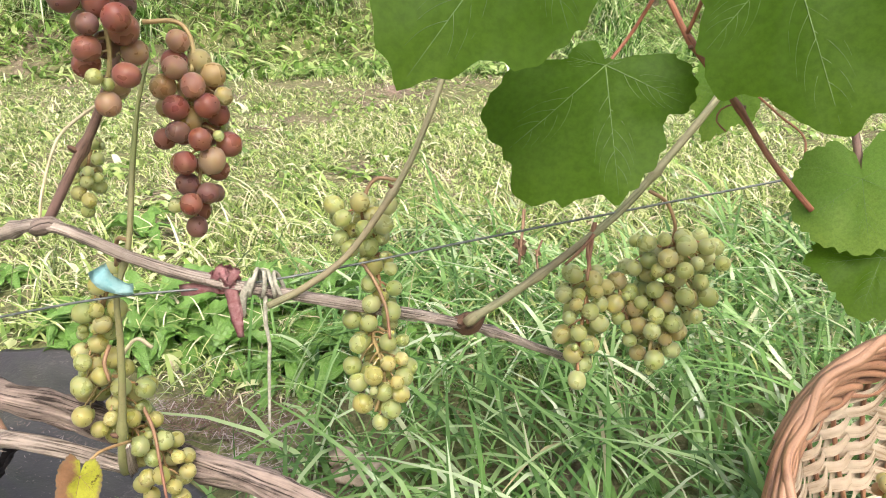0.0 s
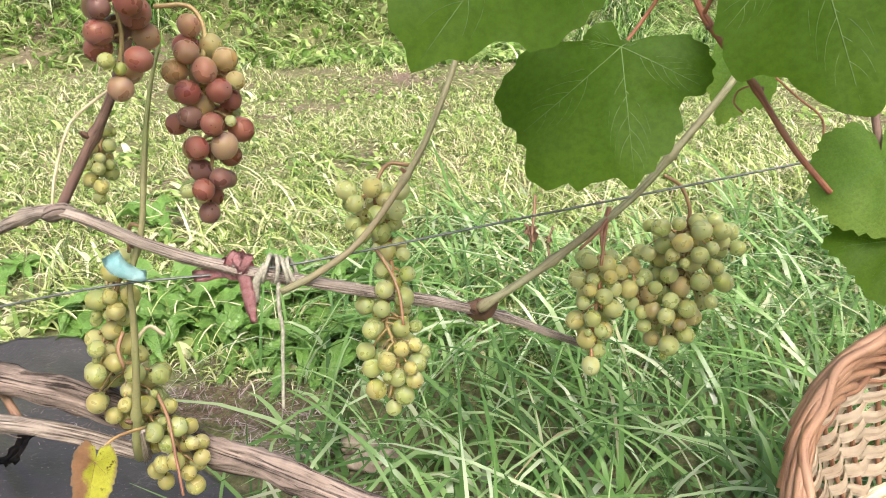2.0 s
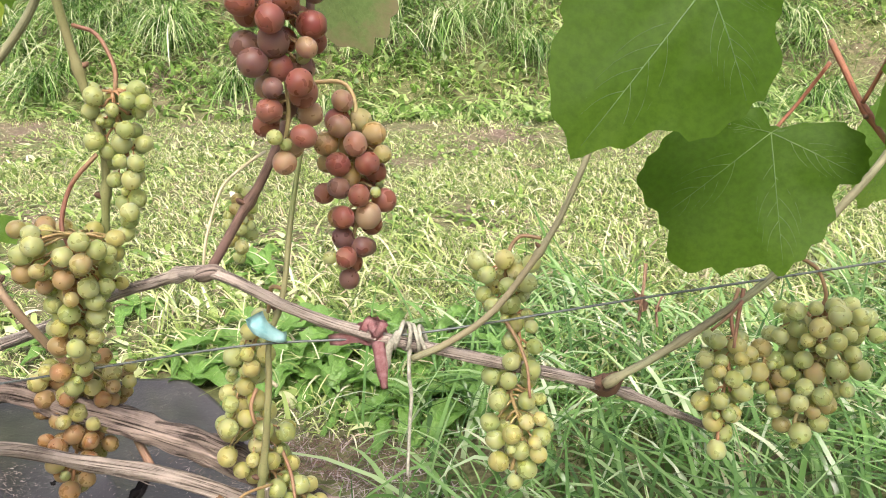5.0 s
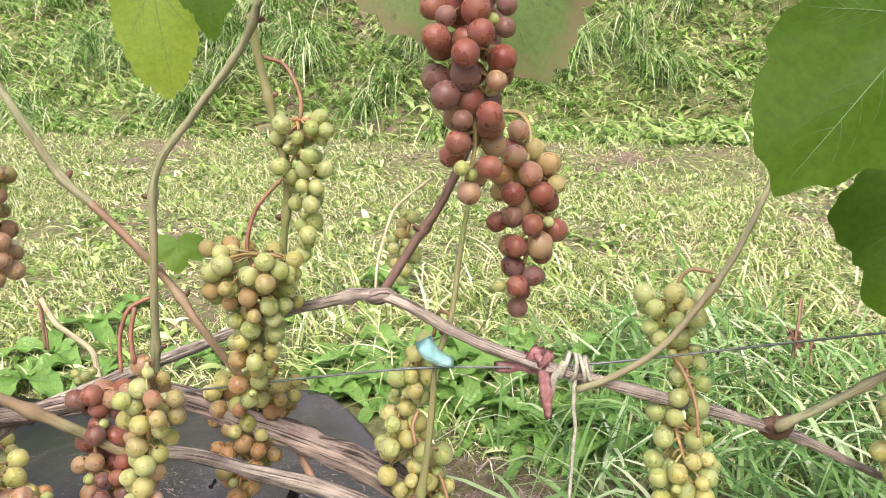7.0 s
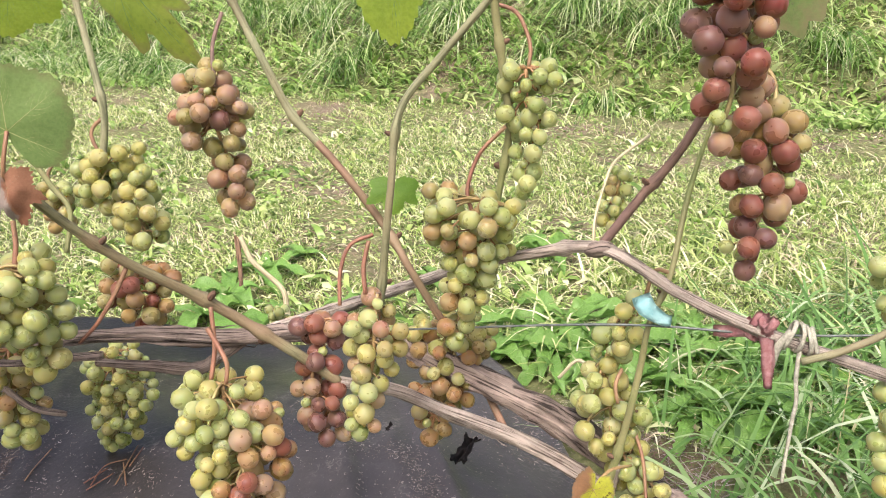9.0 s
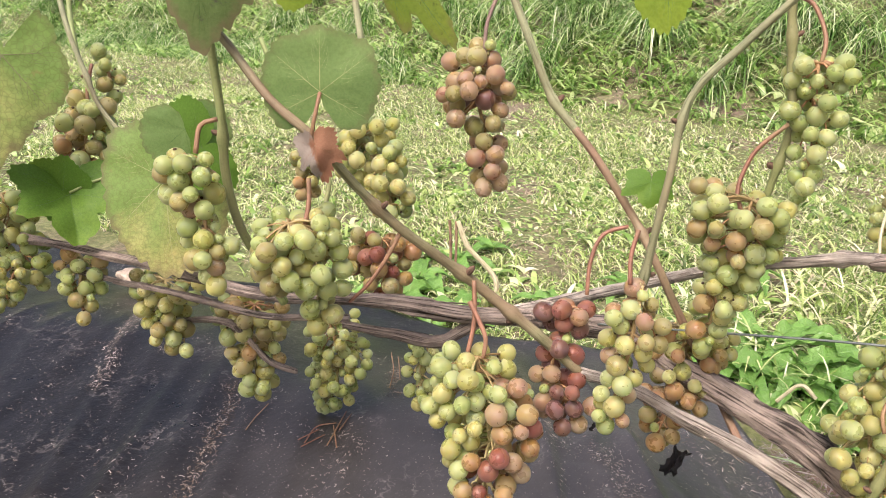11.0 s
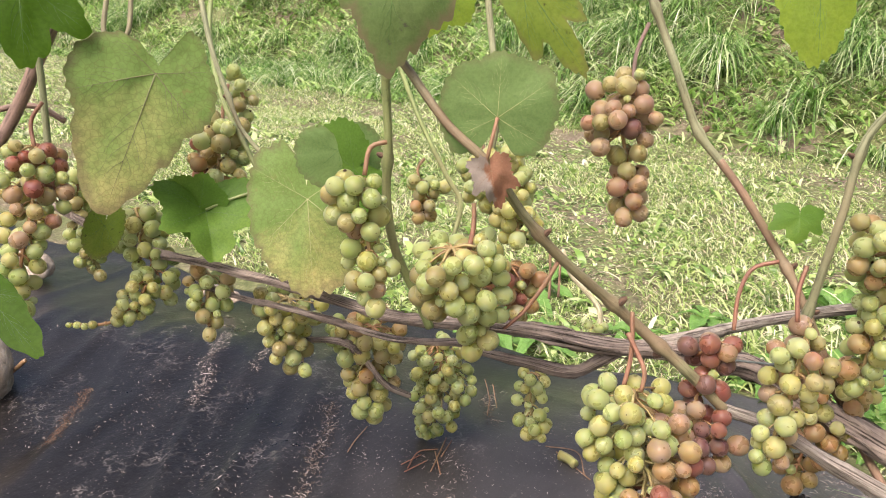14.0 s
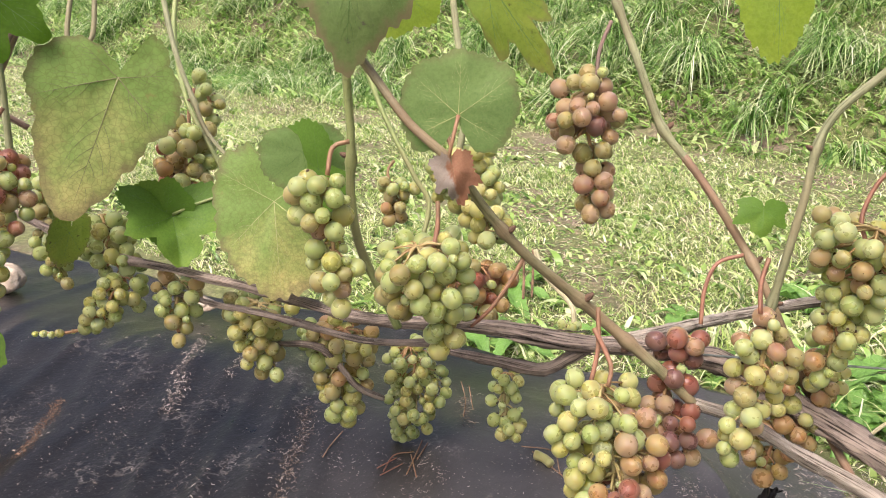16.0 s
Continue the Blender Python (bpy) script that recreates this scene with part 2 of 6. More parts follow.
def leaf_like_blade(name, stops, through_it, rough):
    """A weed's leaf: crumpled, with a net of pale veins."""
    n = Nodes(name)
    geo = n.add("ShaderNodeNewGeometry")
    vec = n.coords("Object")
    base = n.ramp(n.math("ADD", n.math("MULTIPLY", geo.outputs["Random Per Island"], 0.75), n.math("MULTIPLY", n.noise(60.0, 4.0, 0.65, vec), 0.3)), stops)
    cells = n.add("ShaderNodeTexVoronoi", Scale=130.0)
    cells.feature = "DISTANCE_TO_EDGE"
    n.link(vec, cells.inputs["Vector"])
    net = n.ramp(cells.outputs["Distance"], [(0.0, (1, 1, 1)), (0.12, (0, 0, 0))])
    col = n.mix(n.math("MULTIPLY", net, 0.3), base, stops[-1][1])
    n.colour(col)
    n.set(Roughness=rough)
    n.bump(n.math("ADD", n.noise(90.0, 3.0, 0.6, vec), n.math("MULTIPLY", net, -0.4)), 0.6, 0.004)
    n.thin(col, through_it)
    return n.mat


# the palest green stops paint sky glints as a few whitish blades
GRASS_LUSH = blade_material("grass_lush", [(0.0, (0.04, 0.11, 0.022)), (0.30, (0.115, 0.255, 0.055)), (0.60, (0.22, 0.40, 0.115)), (0.82, (0.40, 0.56, 0.26)), (0.94, (0.62, 0.71, 0.50)), (1.0, (0.54, 0.45, 0.26))], 0.38, 0.2)
GRASS_SHORT = blade_material("grass_short", [(0.0, (0.035, 0.075, 0.012)), (0.22, (0.17, 0.28, 0.045)), (0.48, (0.37, 0.49, 0.13)), (0.72, (0.64, 0.68, 0.33)), (0.89, (0.90, 0.88, 0.66)), (1.0, (0.74, 0.55, 0.44))], 0.35, 0.35)
# dark stops stand in for shaded gaps between tufts, the palest for highlights
GRASS_BANK = blade_material("grass_bank", [(0.0, (0.02, 0.06, 0.010)), (0.36, (0.13, 0.27, 0.05)), (0.66, (0.35, 0.52, 0.17)), (0.88, (0.70, 0.75, 0.44)), (1.0, (0.88, 0.87, 0.68))], 0.4, 0.22)
STRAW = blade_material("straw", [(0.0, (0.22, 0.13, 0.09)), (0.5, (0.56, 0.41, 0.31)), (0.85, (0.66, 0.54, 0.44)), (1.0, (0.76, 0.70, 0.56))], 0.15, 0.7)
LITTER = blade_material("plant_litter", [(0.0, (0.09, 0.07, 0.06)), (0.5, (0.27, 0.22, 0.195)), (1.0, (0.54, 0.48, 0.44))], 0.1, 0.8)
CHAFF_BROWN = blade_material("brown_chaff", [(0.0, (0.05, 0.035, 0.026)), (0.5, (0.14, 0.10, 0.075)), (1.0, (0.36, 0.30, 0.25))], 0.1, 0.85)
CHAFF_RUST = blade_material("rusty_chaff", [(0.0, (0.07, 0.040, 0.028)), (0.6, (0.16, 0.095, 0.065)), (1.0, (0.27, 0.19, 0.14))], 0.1, 0.85)
WEED_PALE = blade_material("bank_leaf", [(0.0, (0.06, 0.14, 0.02)), (0.4, (0.24, 0.42, 0.08)), (0.8, (0.46, 0.60, 0.21)), (1.0, (0.72, 0.76, 0.44))], 0.4, 0.3)
WEED = leaf_like_blade("weed_leaf", [(0.0, (0.075, 0.185, 0.026)), (0.5, (0.145, 0.30, 0.055)), (1.0, (0.27, 0.41, 0.13))], 0.3, 0.3)
HERB = blade_material("herb_leaf", [(0.0, (0.05, 0.13, 0.018)), (0.4, (0.23, 0.39, 0.07)), (0.75, (0.48, 0.59, 0.21)), (0.93, (0.78, 0.80, 0.50)), (1.0, (0.88, 0.86, 0.66))], 0.35, 0.28)


def ground_material():
    n = Nodes("ground_soil")
    vec = n.coords("Object")
    a, b = n.noise(3.0, 5.0, 0.65, vec), n.noise(60.0, 8.0, 0.75, vec)
    soil = n.ramp(b, [(0.3, (0.05, 0.035, 0.025)), (0.5, (0.16, 0.115, 0.085)), (0.75, (0.38, 0.29, 0.23))])
    moss = n.ramp(b, [(0.3, (0.045, 0.052, 0.017)), (0.5, (0.125, 0.140, 0.048)), (0.72, (0.30, 0.285, 0.14))])
    n.colour(n.mix(n.ramp(a, [(0.34, (0, 0, 0)), (0.52, (1, 1, 1))]), soil, moss))
    n.set(Roughness=0.95)
    n.bump(b, 0.8, 0.01)
    return n.mat


def plastic_material():
    """Black mulch film: satin sheen, grey dust in drifts, dried water marks and grit; sky sheen painted in at one end.
    """
    n = Nodes("black_plastic")
    vec = n.coords("Object")
    dust = n.noise(5.0, 6.0, 0.7, vec)
    grit = n.noise(140.0, 4.0, 0.7, vec)
    smear = n.noise(14.0, 6.0, 0.75, vec)
    col = n.ramp(dust, [(0.32, (0.0060, 0.0052, 0.0050)), (0.58, (0.013, 0.0112, 0.0105)), (0.80, (0.036, 0.030, 0.027))])
    sep = n.add("ShaderNodeSeparateXYZ")
    n.link(vec, sep.inputs[0])
    # greyer towards the row's end: dust plus sky sheen painted into the colour
    sheen_dust = n.ramp(n.math("ADD", n.math("ADD", sep.outputs["X"], 1.15), n.math("MULTIPLY", n.noise(3.0, 5.0, 0.65, vec), 0.5)), [(0.42, (0, 0, 0)), (0.95, (1, 1, 1))])
    col = n.mix(n.math("MULTIPLY", sheen_dust, 0.85), col, n.mix(smear, (0.042, 0.039, 0.040), (0.120, 0.112, 0.112)))
    mark = n.ramp(n.noise(34.0, 3.0, 0.6, vec), [(0.475, (0, 0, 0)), (0.497, (1, 1, 1)), (0.503, (1, 1, 1)), (0.525, (0, 0, 0))])
    where = n.ramp(n.noise(8.0, 4.0, 0.7, vec), [(0.52, (0, 0, 0)), (0.66, (1, 1, 1))])
    col = n.mix(n.math("MULTIPLY", n.math("MULTIPLY", mark, where), n.math("MULTIPLY", grit, 0.75)), col, (0.34, 0.30, 0.28))
    bits = n.ramp(n.noise(300.0, 2.0, 0.5, vec), [(0.67, (0, 0, 0)), (0.73, (1, 1, 1))])
    col = n.mix(n.math("MULTIPLY", bits, 0.45), col, (0.40, 0.34, 0.30))
    n.colour(col)
    n.link(n.ramp(dust, [(0.3, (0.26, 0.26, 0.26)), (0.75, (0.46, 0.46, 0.46))]), n.bsdf.inputs["Roughness"])
    n.bsdf.inputs["Specular IOR Level"].default_value = 0.40
    n.bump(n.math("ADD", n.math("MULTIPLY", grit, 0.35), smear), 0.35, 0.004)
    return n.mat


def plain_material(name, dark, light, scale=60.0, rough=0.7, relief=0.3, dist=0.002, metal=0.0):
    n = Nodes(name)
    f = n.noise(scale, 6.0, 0.65, n.coords("Object"))
    n.colour(n.ramp(f, [(0.32, dark), (0.7, light)]))
    n.set(Roughness=rough, Metallic=metal)
    n.bump(f, relief, dist)
    return n.mat


SOIL, PLASTIC = ground_material(), plastic_material()
WIRE = plain_material("wire_metal", (0.07, 0.085, 0.08), (0.18, 0.20, 0.19), 200.0, 0.5, 0.2, 0.0005, 0.5)
TAPE = plain_material("blue_tape", (0.22, 0.52, 0.56), (0.55, 0.80, 0.82), 70.0, 0.3, 0.3)
RAG = plain_material("red_rag", (0.34, 0.13, 0.14), (0.58, 0.36, 0.36), 160.0, 0.9, 0.6)
CORD = plain_material("grey_cord", (0.20, 0.195, 0.15), (0.44, 0.43, 0.35), 260.0, 0.9, 0.8)
WICKER_BROWN = stem_material("brown_willow", (0.13, 0.058, 0.030), (0.33, 0.175, 0.100), 1.2, 0.45, 0.3, 0.3, blush=(0.37, 0.22, 0.135))
WICKER_PALE = stem_material("pale_willow", (0.42, 0.32, 0.21), (0.68, 0.59, 0.45), 0.8, 0.65, 0.4, 0.15)
STONE = plain_material("pale_stone", (0.16, 0.12, 0.085), (0.48, 0.40, 0.32), 55.0, 0.9, 0.6, 0.006)
PLASTIC_DARK = plain_material("black_leaf", (0.006, 0.005, 0.004), (0.03, 0.022, 0.018), 60.0, 0.8, 0.5)
SCAR = plain_material("berry_scar", (0.04, 0.025, 0.012), (0.10, 0.06, 0.03), 40.0, 0.8)


# ---- mesh helpers ----
SIDE = Vector((0.88, 0.47, 0.0)).normalized()


def mesh_of(bm, name, *mats):
    me = bpy.data.meshes.new(name)
    bm.to_mesh(me)
    bm.free()
    for m in mats:
        me.materials.append(m)
    for p in me.polygons:
        p.use_smooth = True
    return me


def part(name, bm, material, parent=None, label=""):
    ob = new(name, mesh_of(bm, name, material))
    if parent is not None:
        ob.parent = parent
        ob.matrix_parent_inverse = undo(parent)
    return tagged(ob, label)


def empty(name, at=(0, 0, 0)):
    ob = new(name)
    ob.empty_display_size = 0.02
    ob.location = at
    return ob


def undo(parent):
    """Lets a child of parent keep its place in the world."""
    return Matrix.Translation(parent.location).inverted() if parent.type == "EMPTY" else Matrix()


def spline(pts, step=0.006):
    """Catmull-Rom through points of any width; the first three numbers are the place."""
    p = [np.array(q, float) for q in pts]
    if len(p) == 2:
        k = max(2, int(np.linalg.norm(p[1][:3] - p[0][:3]) / step))
        return [p[0] + (p[1] - p[0]) * i / k for i in range(k + 1)]
    p = [2 * p[0] - p[1]] + p + [2 * p[-1] - p[-2]]
    out = []
    for a, b, c, d in zip(p, p[1:], p[2:], p[3:]):
        k = max(2, int(np.linalg.norm(c[:3] - b[:3]) / step))
        for i in range(k):
            t = i / k
            out.append(0.5 * (2 * b + (c - a) * t + (2 * a - 5 * b + 4 * c - d) * t * t + (3 * b - a - 3 * c + d) * t ** 3))
    out.append(p[-2])
    return out


def tube(bm, pts, radius=None, sides=8, rough=0.0, step=0.006, knots=(), flat=1.0, fibre=0.0):
    """A bent, tapering rod along points (x, y, z[, r]); knots: shares of the length where it swells. UV: round, along."""
    line = spline([(*q[:3], q[3] if len(q) > 3 else radius) for q in pts], step)
    uv = bm.loops.layers.uv.verify()
    total = sum(np.linalg.norm(b[:3] - a[:3]) for a, b in zip(line, line[1:])) or 1e-6
    rings, run, last, normal = [], 0.0, None, None
    for i, q in enumerate(line):
        c = Vector([float(v) for v in q[:3]])
        tan = Vector(line[min(i + 1, len(line) - 1)][:3] - line[max(i - 1, 0)][:3]).normalized()
        if last is not None:
            run += (c - last).length
        last = c
        if normal is None:
            normal = tan.orthogonal().normalized()
        normal = (normal - tan * normal.dot(tan)).normalized()
        other = tan.cross(normal)
        r = max(float(q[3]), 1e-4)
        for k in knots:
            r *= 1 + 0.45 * math.exp(-(((run / total - k) * total / 0.006) ** 2))
        ring = []
        for j in range(sides):
            a = 2 * math.pi * j / sides
            w = 1 + rough * noise.noise(Vector((math.cos(a) * 3 + c.x * 9, math.sin(a) * 3 + c.y * 9, run * 28 + c.z)))
            if fibre:
                ridge = 1 - 2 * abs(noise.noise(Vector((math.cos(a) * 2.6 + run * 3, math.sin(a) * 2.6, run * 11 + c.x * 2))))
                w += fibre * (ridge ** 3 - 0.35)
            ring.append(bm.verts.new(c + r * w * (normal * math.cos(a) + other * math.sin(a) * flat)))
        rings.append((ring, run))
    for (a, ra), (b, rb) in zip(rings, rings[1:]):
        for j in range(sides):
            k = (j + 1) % sides
            f = bm.faces.new((a[j], a[k], b[k], b[j]))
            for loop, u, v in zip(f.loops, (j, j + 1, j + 1, j), (ra, ra, rb, rb)):
                loop[uv].uv = (u / sides, v * 12)
    bm.faces.new(rings[0][0][::-1])
    bm.faces.new(rings[-1][0])
    return line


def ball(bm, at, r, subdiv=1, squash=(1, 1, 1)):
    m = Matrix.Translation(at) @ Matrix.Diagonal((r * squash[0], r * squash[1], r * squash[2], 1))
    bmesh.ops.create_icosphere(bm, subdivisions=subdiv, radius=1, matrix=m)


def berry_mesh(mat):
    """One berry of radius 1, its scar at -Z and a small cap at +Z."""
    bm = bmesh.new()
    bmesh.ops.create_uvsphere(bm, u_segments=20, v_segments=13, radius=1)
    for v in bm.verts:
        v.co.z *= 1.05
        if v.co.z < -0.97:
            v.co.z += 0.05
    k = len(bm.faces)
    bmesh.ops.create_icosphere(bm, subdivisions=1, radius=0.06, matrix=Matrix.Translation((0, 0, -0.99)) @ Matrix.Diagonal((1, 1, 0.5, 1)))
    bmesh.ops.create_cone(bm, segments=7, radius1=0.2, radius2=0.12, depth=0.16, matrix=Matrix.Translation((0, 0, 1.07)), cap_ends=True)
    bm.faces.ensure_lookup_table()
    for f in bm.faces[k:]:
        f.material_index = 1
    return mesh_of(bm, "berry", mat, SCAR)


BERRY_MESH = {k: berry_mesh(m) for k, m in BERRY.items()}
bunch_count = [0]


def grape_bunch(axis, berry, early, late, label, lean=(0.0, 0.0), stalk=None, stalk_mat=None, fill=1.0, group="", loose=0.0):
    """A bunch along axis (x, y, z, half width): side branches that end in small clusters, then single berries in the gaps.
    early and late: kinds of berries, late ones where lean (sideways, up) points. loose: 0 packed, 1 open."""
    bunch_count[0] += 1
    rng = random.Random(100 + bunch_count[0])
    line = spline(axis, 0.004)
    top = Vector(line[0][:3])
    root = tagged(empty("grape_bunch", top), label, "grapes", group or "grape bunches on the vine")
    mid = np.mean([q[:3] for q in line], axis=0)
    size = max(np.linalg.norm(line[0][:3] - line[-1][:3]), 0.04)
    placed, stems, branches = [], [], []

    def frame_at(i):
        tan = Vector(line[min(i + 1, len(line) - 1)][:3] - line[max(i - 1, 0)][:3]).normalized()
        side = (SIDE - tan * SIDE.dot(tan)).normalized()
        return side, tan.cross(side)

    def put(c, r, foot):
        if any((c - o).length < (r + ro) * 0.92 for o, ro in placed):
            return False
        placed.append((c, r))
        s = 0.5 + ((c - Vector(mid)).dot(SIDE) * lean[0] + (c.z - mid[2]) * lean[1]) / size + rng.uniform(-0.24, 0.24)
        kinds = late if s > 0.5 and (lean[0] or lean[1]) else early
        if r < berry * 0.65:
            kinds = ("green",)
        out = (c - foot).normalized()
        ob = new("berry", BERRY_MESH[kinds[rng.randrange(len(kinds))]])
        ob.parent = root
        ob.matrix_parent_inverse = undo(root)
        turn = out.to_track_quat("-Z", "Y") @ Euler((rng.uniform(-0.5, 0.5), rng.uniform(-0.5, 0.5), rng.uniform(0, 6))).to_quaternion()
        ob.matrix_basis = Matrix.LocRotScale(c, turn, (r, r, r * rng.uniform(0.98, 1.08)))
        stems.append((foot, c - out * r * 0.98))
        return True

    area = sum(q[3] for q in line) * 0.004
    for k in range(int((24 + 0.95 * area / berry ** 2) * fill)):
        i = rng.randrange(len(line))
        q = line[i]
        side, away = frame_at(i)
        a = k * 2.4 + rng.uniform(-0.5, 0.5)
        reach = max(q[3] - berry * 1.15, 0.0) * rng.uniform(0.55, 1.0)
        end = Vector(q[:3]) + side * math.cos(a) * reach + away * math.sin(a) * reach * 0.85
        foot = Vector(line[max(0, i - int(0.4 * reach / 0.004) - 1)][:3])
        node = foot.lerp(end, 0.72)
        grown = 0
        for _ in range(14):
            r = berry * rng.uniform(0.84, 1.07) * (rng.uniform(0.4, 0.6) if rng.random() < 0.03 + 0.06 * loose else 1.0)
            r *= min(1.0, max(0.45, q[3] / (1.5 * berry)))
            way = Vector((rng.gauss(0, 1), rng.gauss(0, 1), rng.gauss(-0.35, 1))).normalized()
            c = end + way * r * rng.uniform(0.35, 1.5)
            j = min(range(len(line)), key=lambda m: (Vector(line[m][:3]) - c).length)
            if (Vector(line[j][:3]) - c).length > max(line[j][3] - 0.75 * r, 0.7 * r):
                continue
            grown += put(c, r, node)
            if grown >= (4 if loose < 0.5 else 3):
                break
        if grown and reach > berry:
            branches.append((foot, node))
    for n in range(int(420 * fill * (1 - loose))):
        i = rng.randrange(len(line))
        q = line[i]
        r = berry * rng.choice((0.72, 0.82, 0.92)) * min(1.0, max(0.45, q[3] / (1.5 * berry)))
        side, away = frame_at(i)
        a = rng.uniform(0, 2 * math.pi)
        reach = max((q[3] - r) * rng.uniform(0.5, 1.0), r * 0.5)
        c = Vector(q[:3]) + side * math.cos(a) * reach + away * math.sin(a) * reach * 0.85
        put(c, r, Vector(line[max(0, i - int(0.35 * reach / 0.004) - 1)][:3]))
    bm = bmesh.new()
    tube(bm, [(*q[:3], 0.0018 - 0.0009 * k / len(line)) for k, q in enumerate(line[::3])], sides=6, step=0.004)
    for foot, end in branches:
        tube(bm, [(*foot, 0.0012), (*((foot + end) / 2 + Vector((0, 0, 0.002))), 0.0010), (*end, 0.0010)], sides=5, step=0.004)
    for foot, end in stems:
        bend = (foot + end) / 2 + Vector((0, 0, 0.0015))
        tube(bm, [(*foot, 0.0008), (*bend, 0.0006), (*end, 0.0009)], sides=4, step=0.004)
    part("rachis", bm, STALK_GREEN, root, "thin green branching stem between the berries")
    if stalk:
        bm = bmesh.new()
        tube(bm, stalk, 0.0017, 7, 0.15, 0.004)
        part("stalk", bm, stalk_mat or STALK_RED, root, "reddish bunch stalk" if (stalk_mat or STALK_RED) is STALK_RED else "pale stalk")
    return root


def rod(name, pts, mat, parent, knots=(), rough=0.12, sides=9, label="", radius=None, fibre=0.0):
    bm = bmesh.new()
    if not fibre:
        pts = [(*q[:3], 0.9 * q[3]) if len(q) > 3 else q for q in pts]
    line = tube(bm, pts, radius, sides, rough, 0.004, knots, fibre=fibre)
    ob = part(name, bm, mat, parent, label)
    rng = random.Random(len(line))
    for k in knots if not fibre else ():
        # a dark bud and the stub of a leaf stalk at each node
        i = min(max(int(k * len(line)), 1), len(line) - 2)
        q = Vector(line[i][:3])
        r = float(line[i][3])
        tan = Vector(line[i + 1][:3] - line[i - 1][:3]).normalized()
        side = (SIDE - tan * SIDE.dot(tan)).normalized() * rng.choice((-1, 1))
        bm = bmesh.new()
        tube(bm, [(*(q + side * r * 0.9), r * 0.75), (*(q + side * r * 1.8 + Vector((0, 0, r * 0.2))), r * 0.7), (*(q + side * r * 2.5 + Vector((0, 0, r * 0.5))), r * 0.3)], sides=7, rough=0.5, step=0.0015)
        part("bud", bm, BUD, ob, "dark dry bud at a node")
    for k in range(int(len(line) * fibre * 0.35)):
        # shreds of bark that come loose along the cane
        i, n = rng.randrange(2, max(3, len(line) - 14)), rng.randrange(5, 13)
        a, turn = rng.uniform(0, 6.28), rng.uniform(-0.06, 0.06)
        strip = []
        for j in range(min(n, len(line) - i - 1)):
            q, nxt = line[i + j], line[i + j + 1]
            tan = Vector(nxt[:3] - q[:3]).normalized()
            u = tan.orthogonal().normalized()
            v = tan.cross(u)
            lift = q[3] * (1.0 + 0.035 * j * rng.uniform(0.5, 1.3))
            strip.append((*(Vector(q[:3]) + (u * math.cos(a + turn * j) + v * math.sin(a + turn * j)) * lift), 0.0011 - 0.0008 * j / n))
        if len(strip) > 3:
            bm = bmesh.new()
            tube(bm, strip, sides=5, rough=0.2, step=0.004)
            part("bark_shred", bm, mat, ob)
    return ob


def leaf_outline(shape, n, teeth, rng, skew=0.0):
    """Radius over the angle from the tip, -180..180 degrees, toothed."""
    out = []
    phase = rng.uniform(0, 1)
    for i in range(n + 1):
        a = -180 + 360 * i / n
        b = abs(a) if shape[0][0] == 0 else a
        for (a0, r0), (a1, r1) in zip(shape, shape[1:]):
            if a0 <= b <= a1:
                f = (b - a0) / (a1 - a0)
                f = f * f * (3 - 2 * f)
                r = r0 + (r1 - r0) * f
                break
        saw = (a * 0.095 + phase) % 1.0
        saw = abs(saw * 2 - 1) * (0.55 + 0.9 * (0.5 + 0.5 * math.sin(a * 0.21 + phase * 40)))
        side = 1 + 0.06 * math.sin(math.radians(a) * 2 + phase * 6) + skew * math.sin(math.radians(a))
        out.append((math.radians(a), r * side * (1 - teeth * saw * min(1.0, (180 - abs(a)) / 25))))
    return out


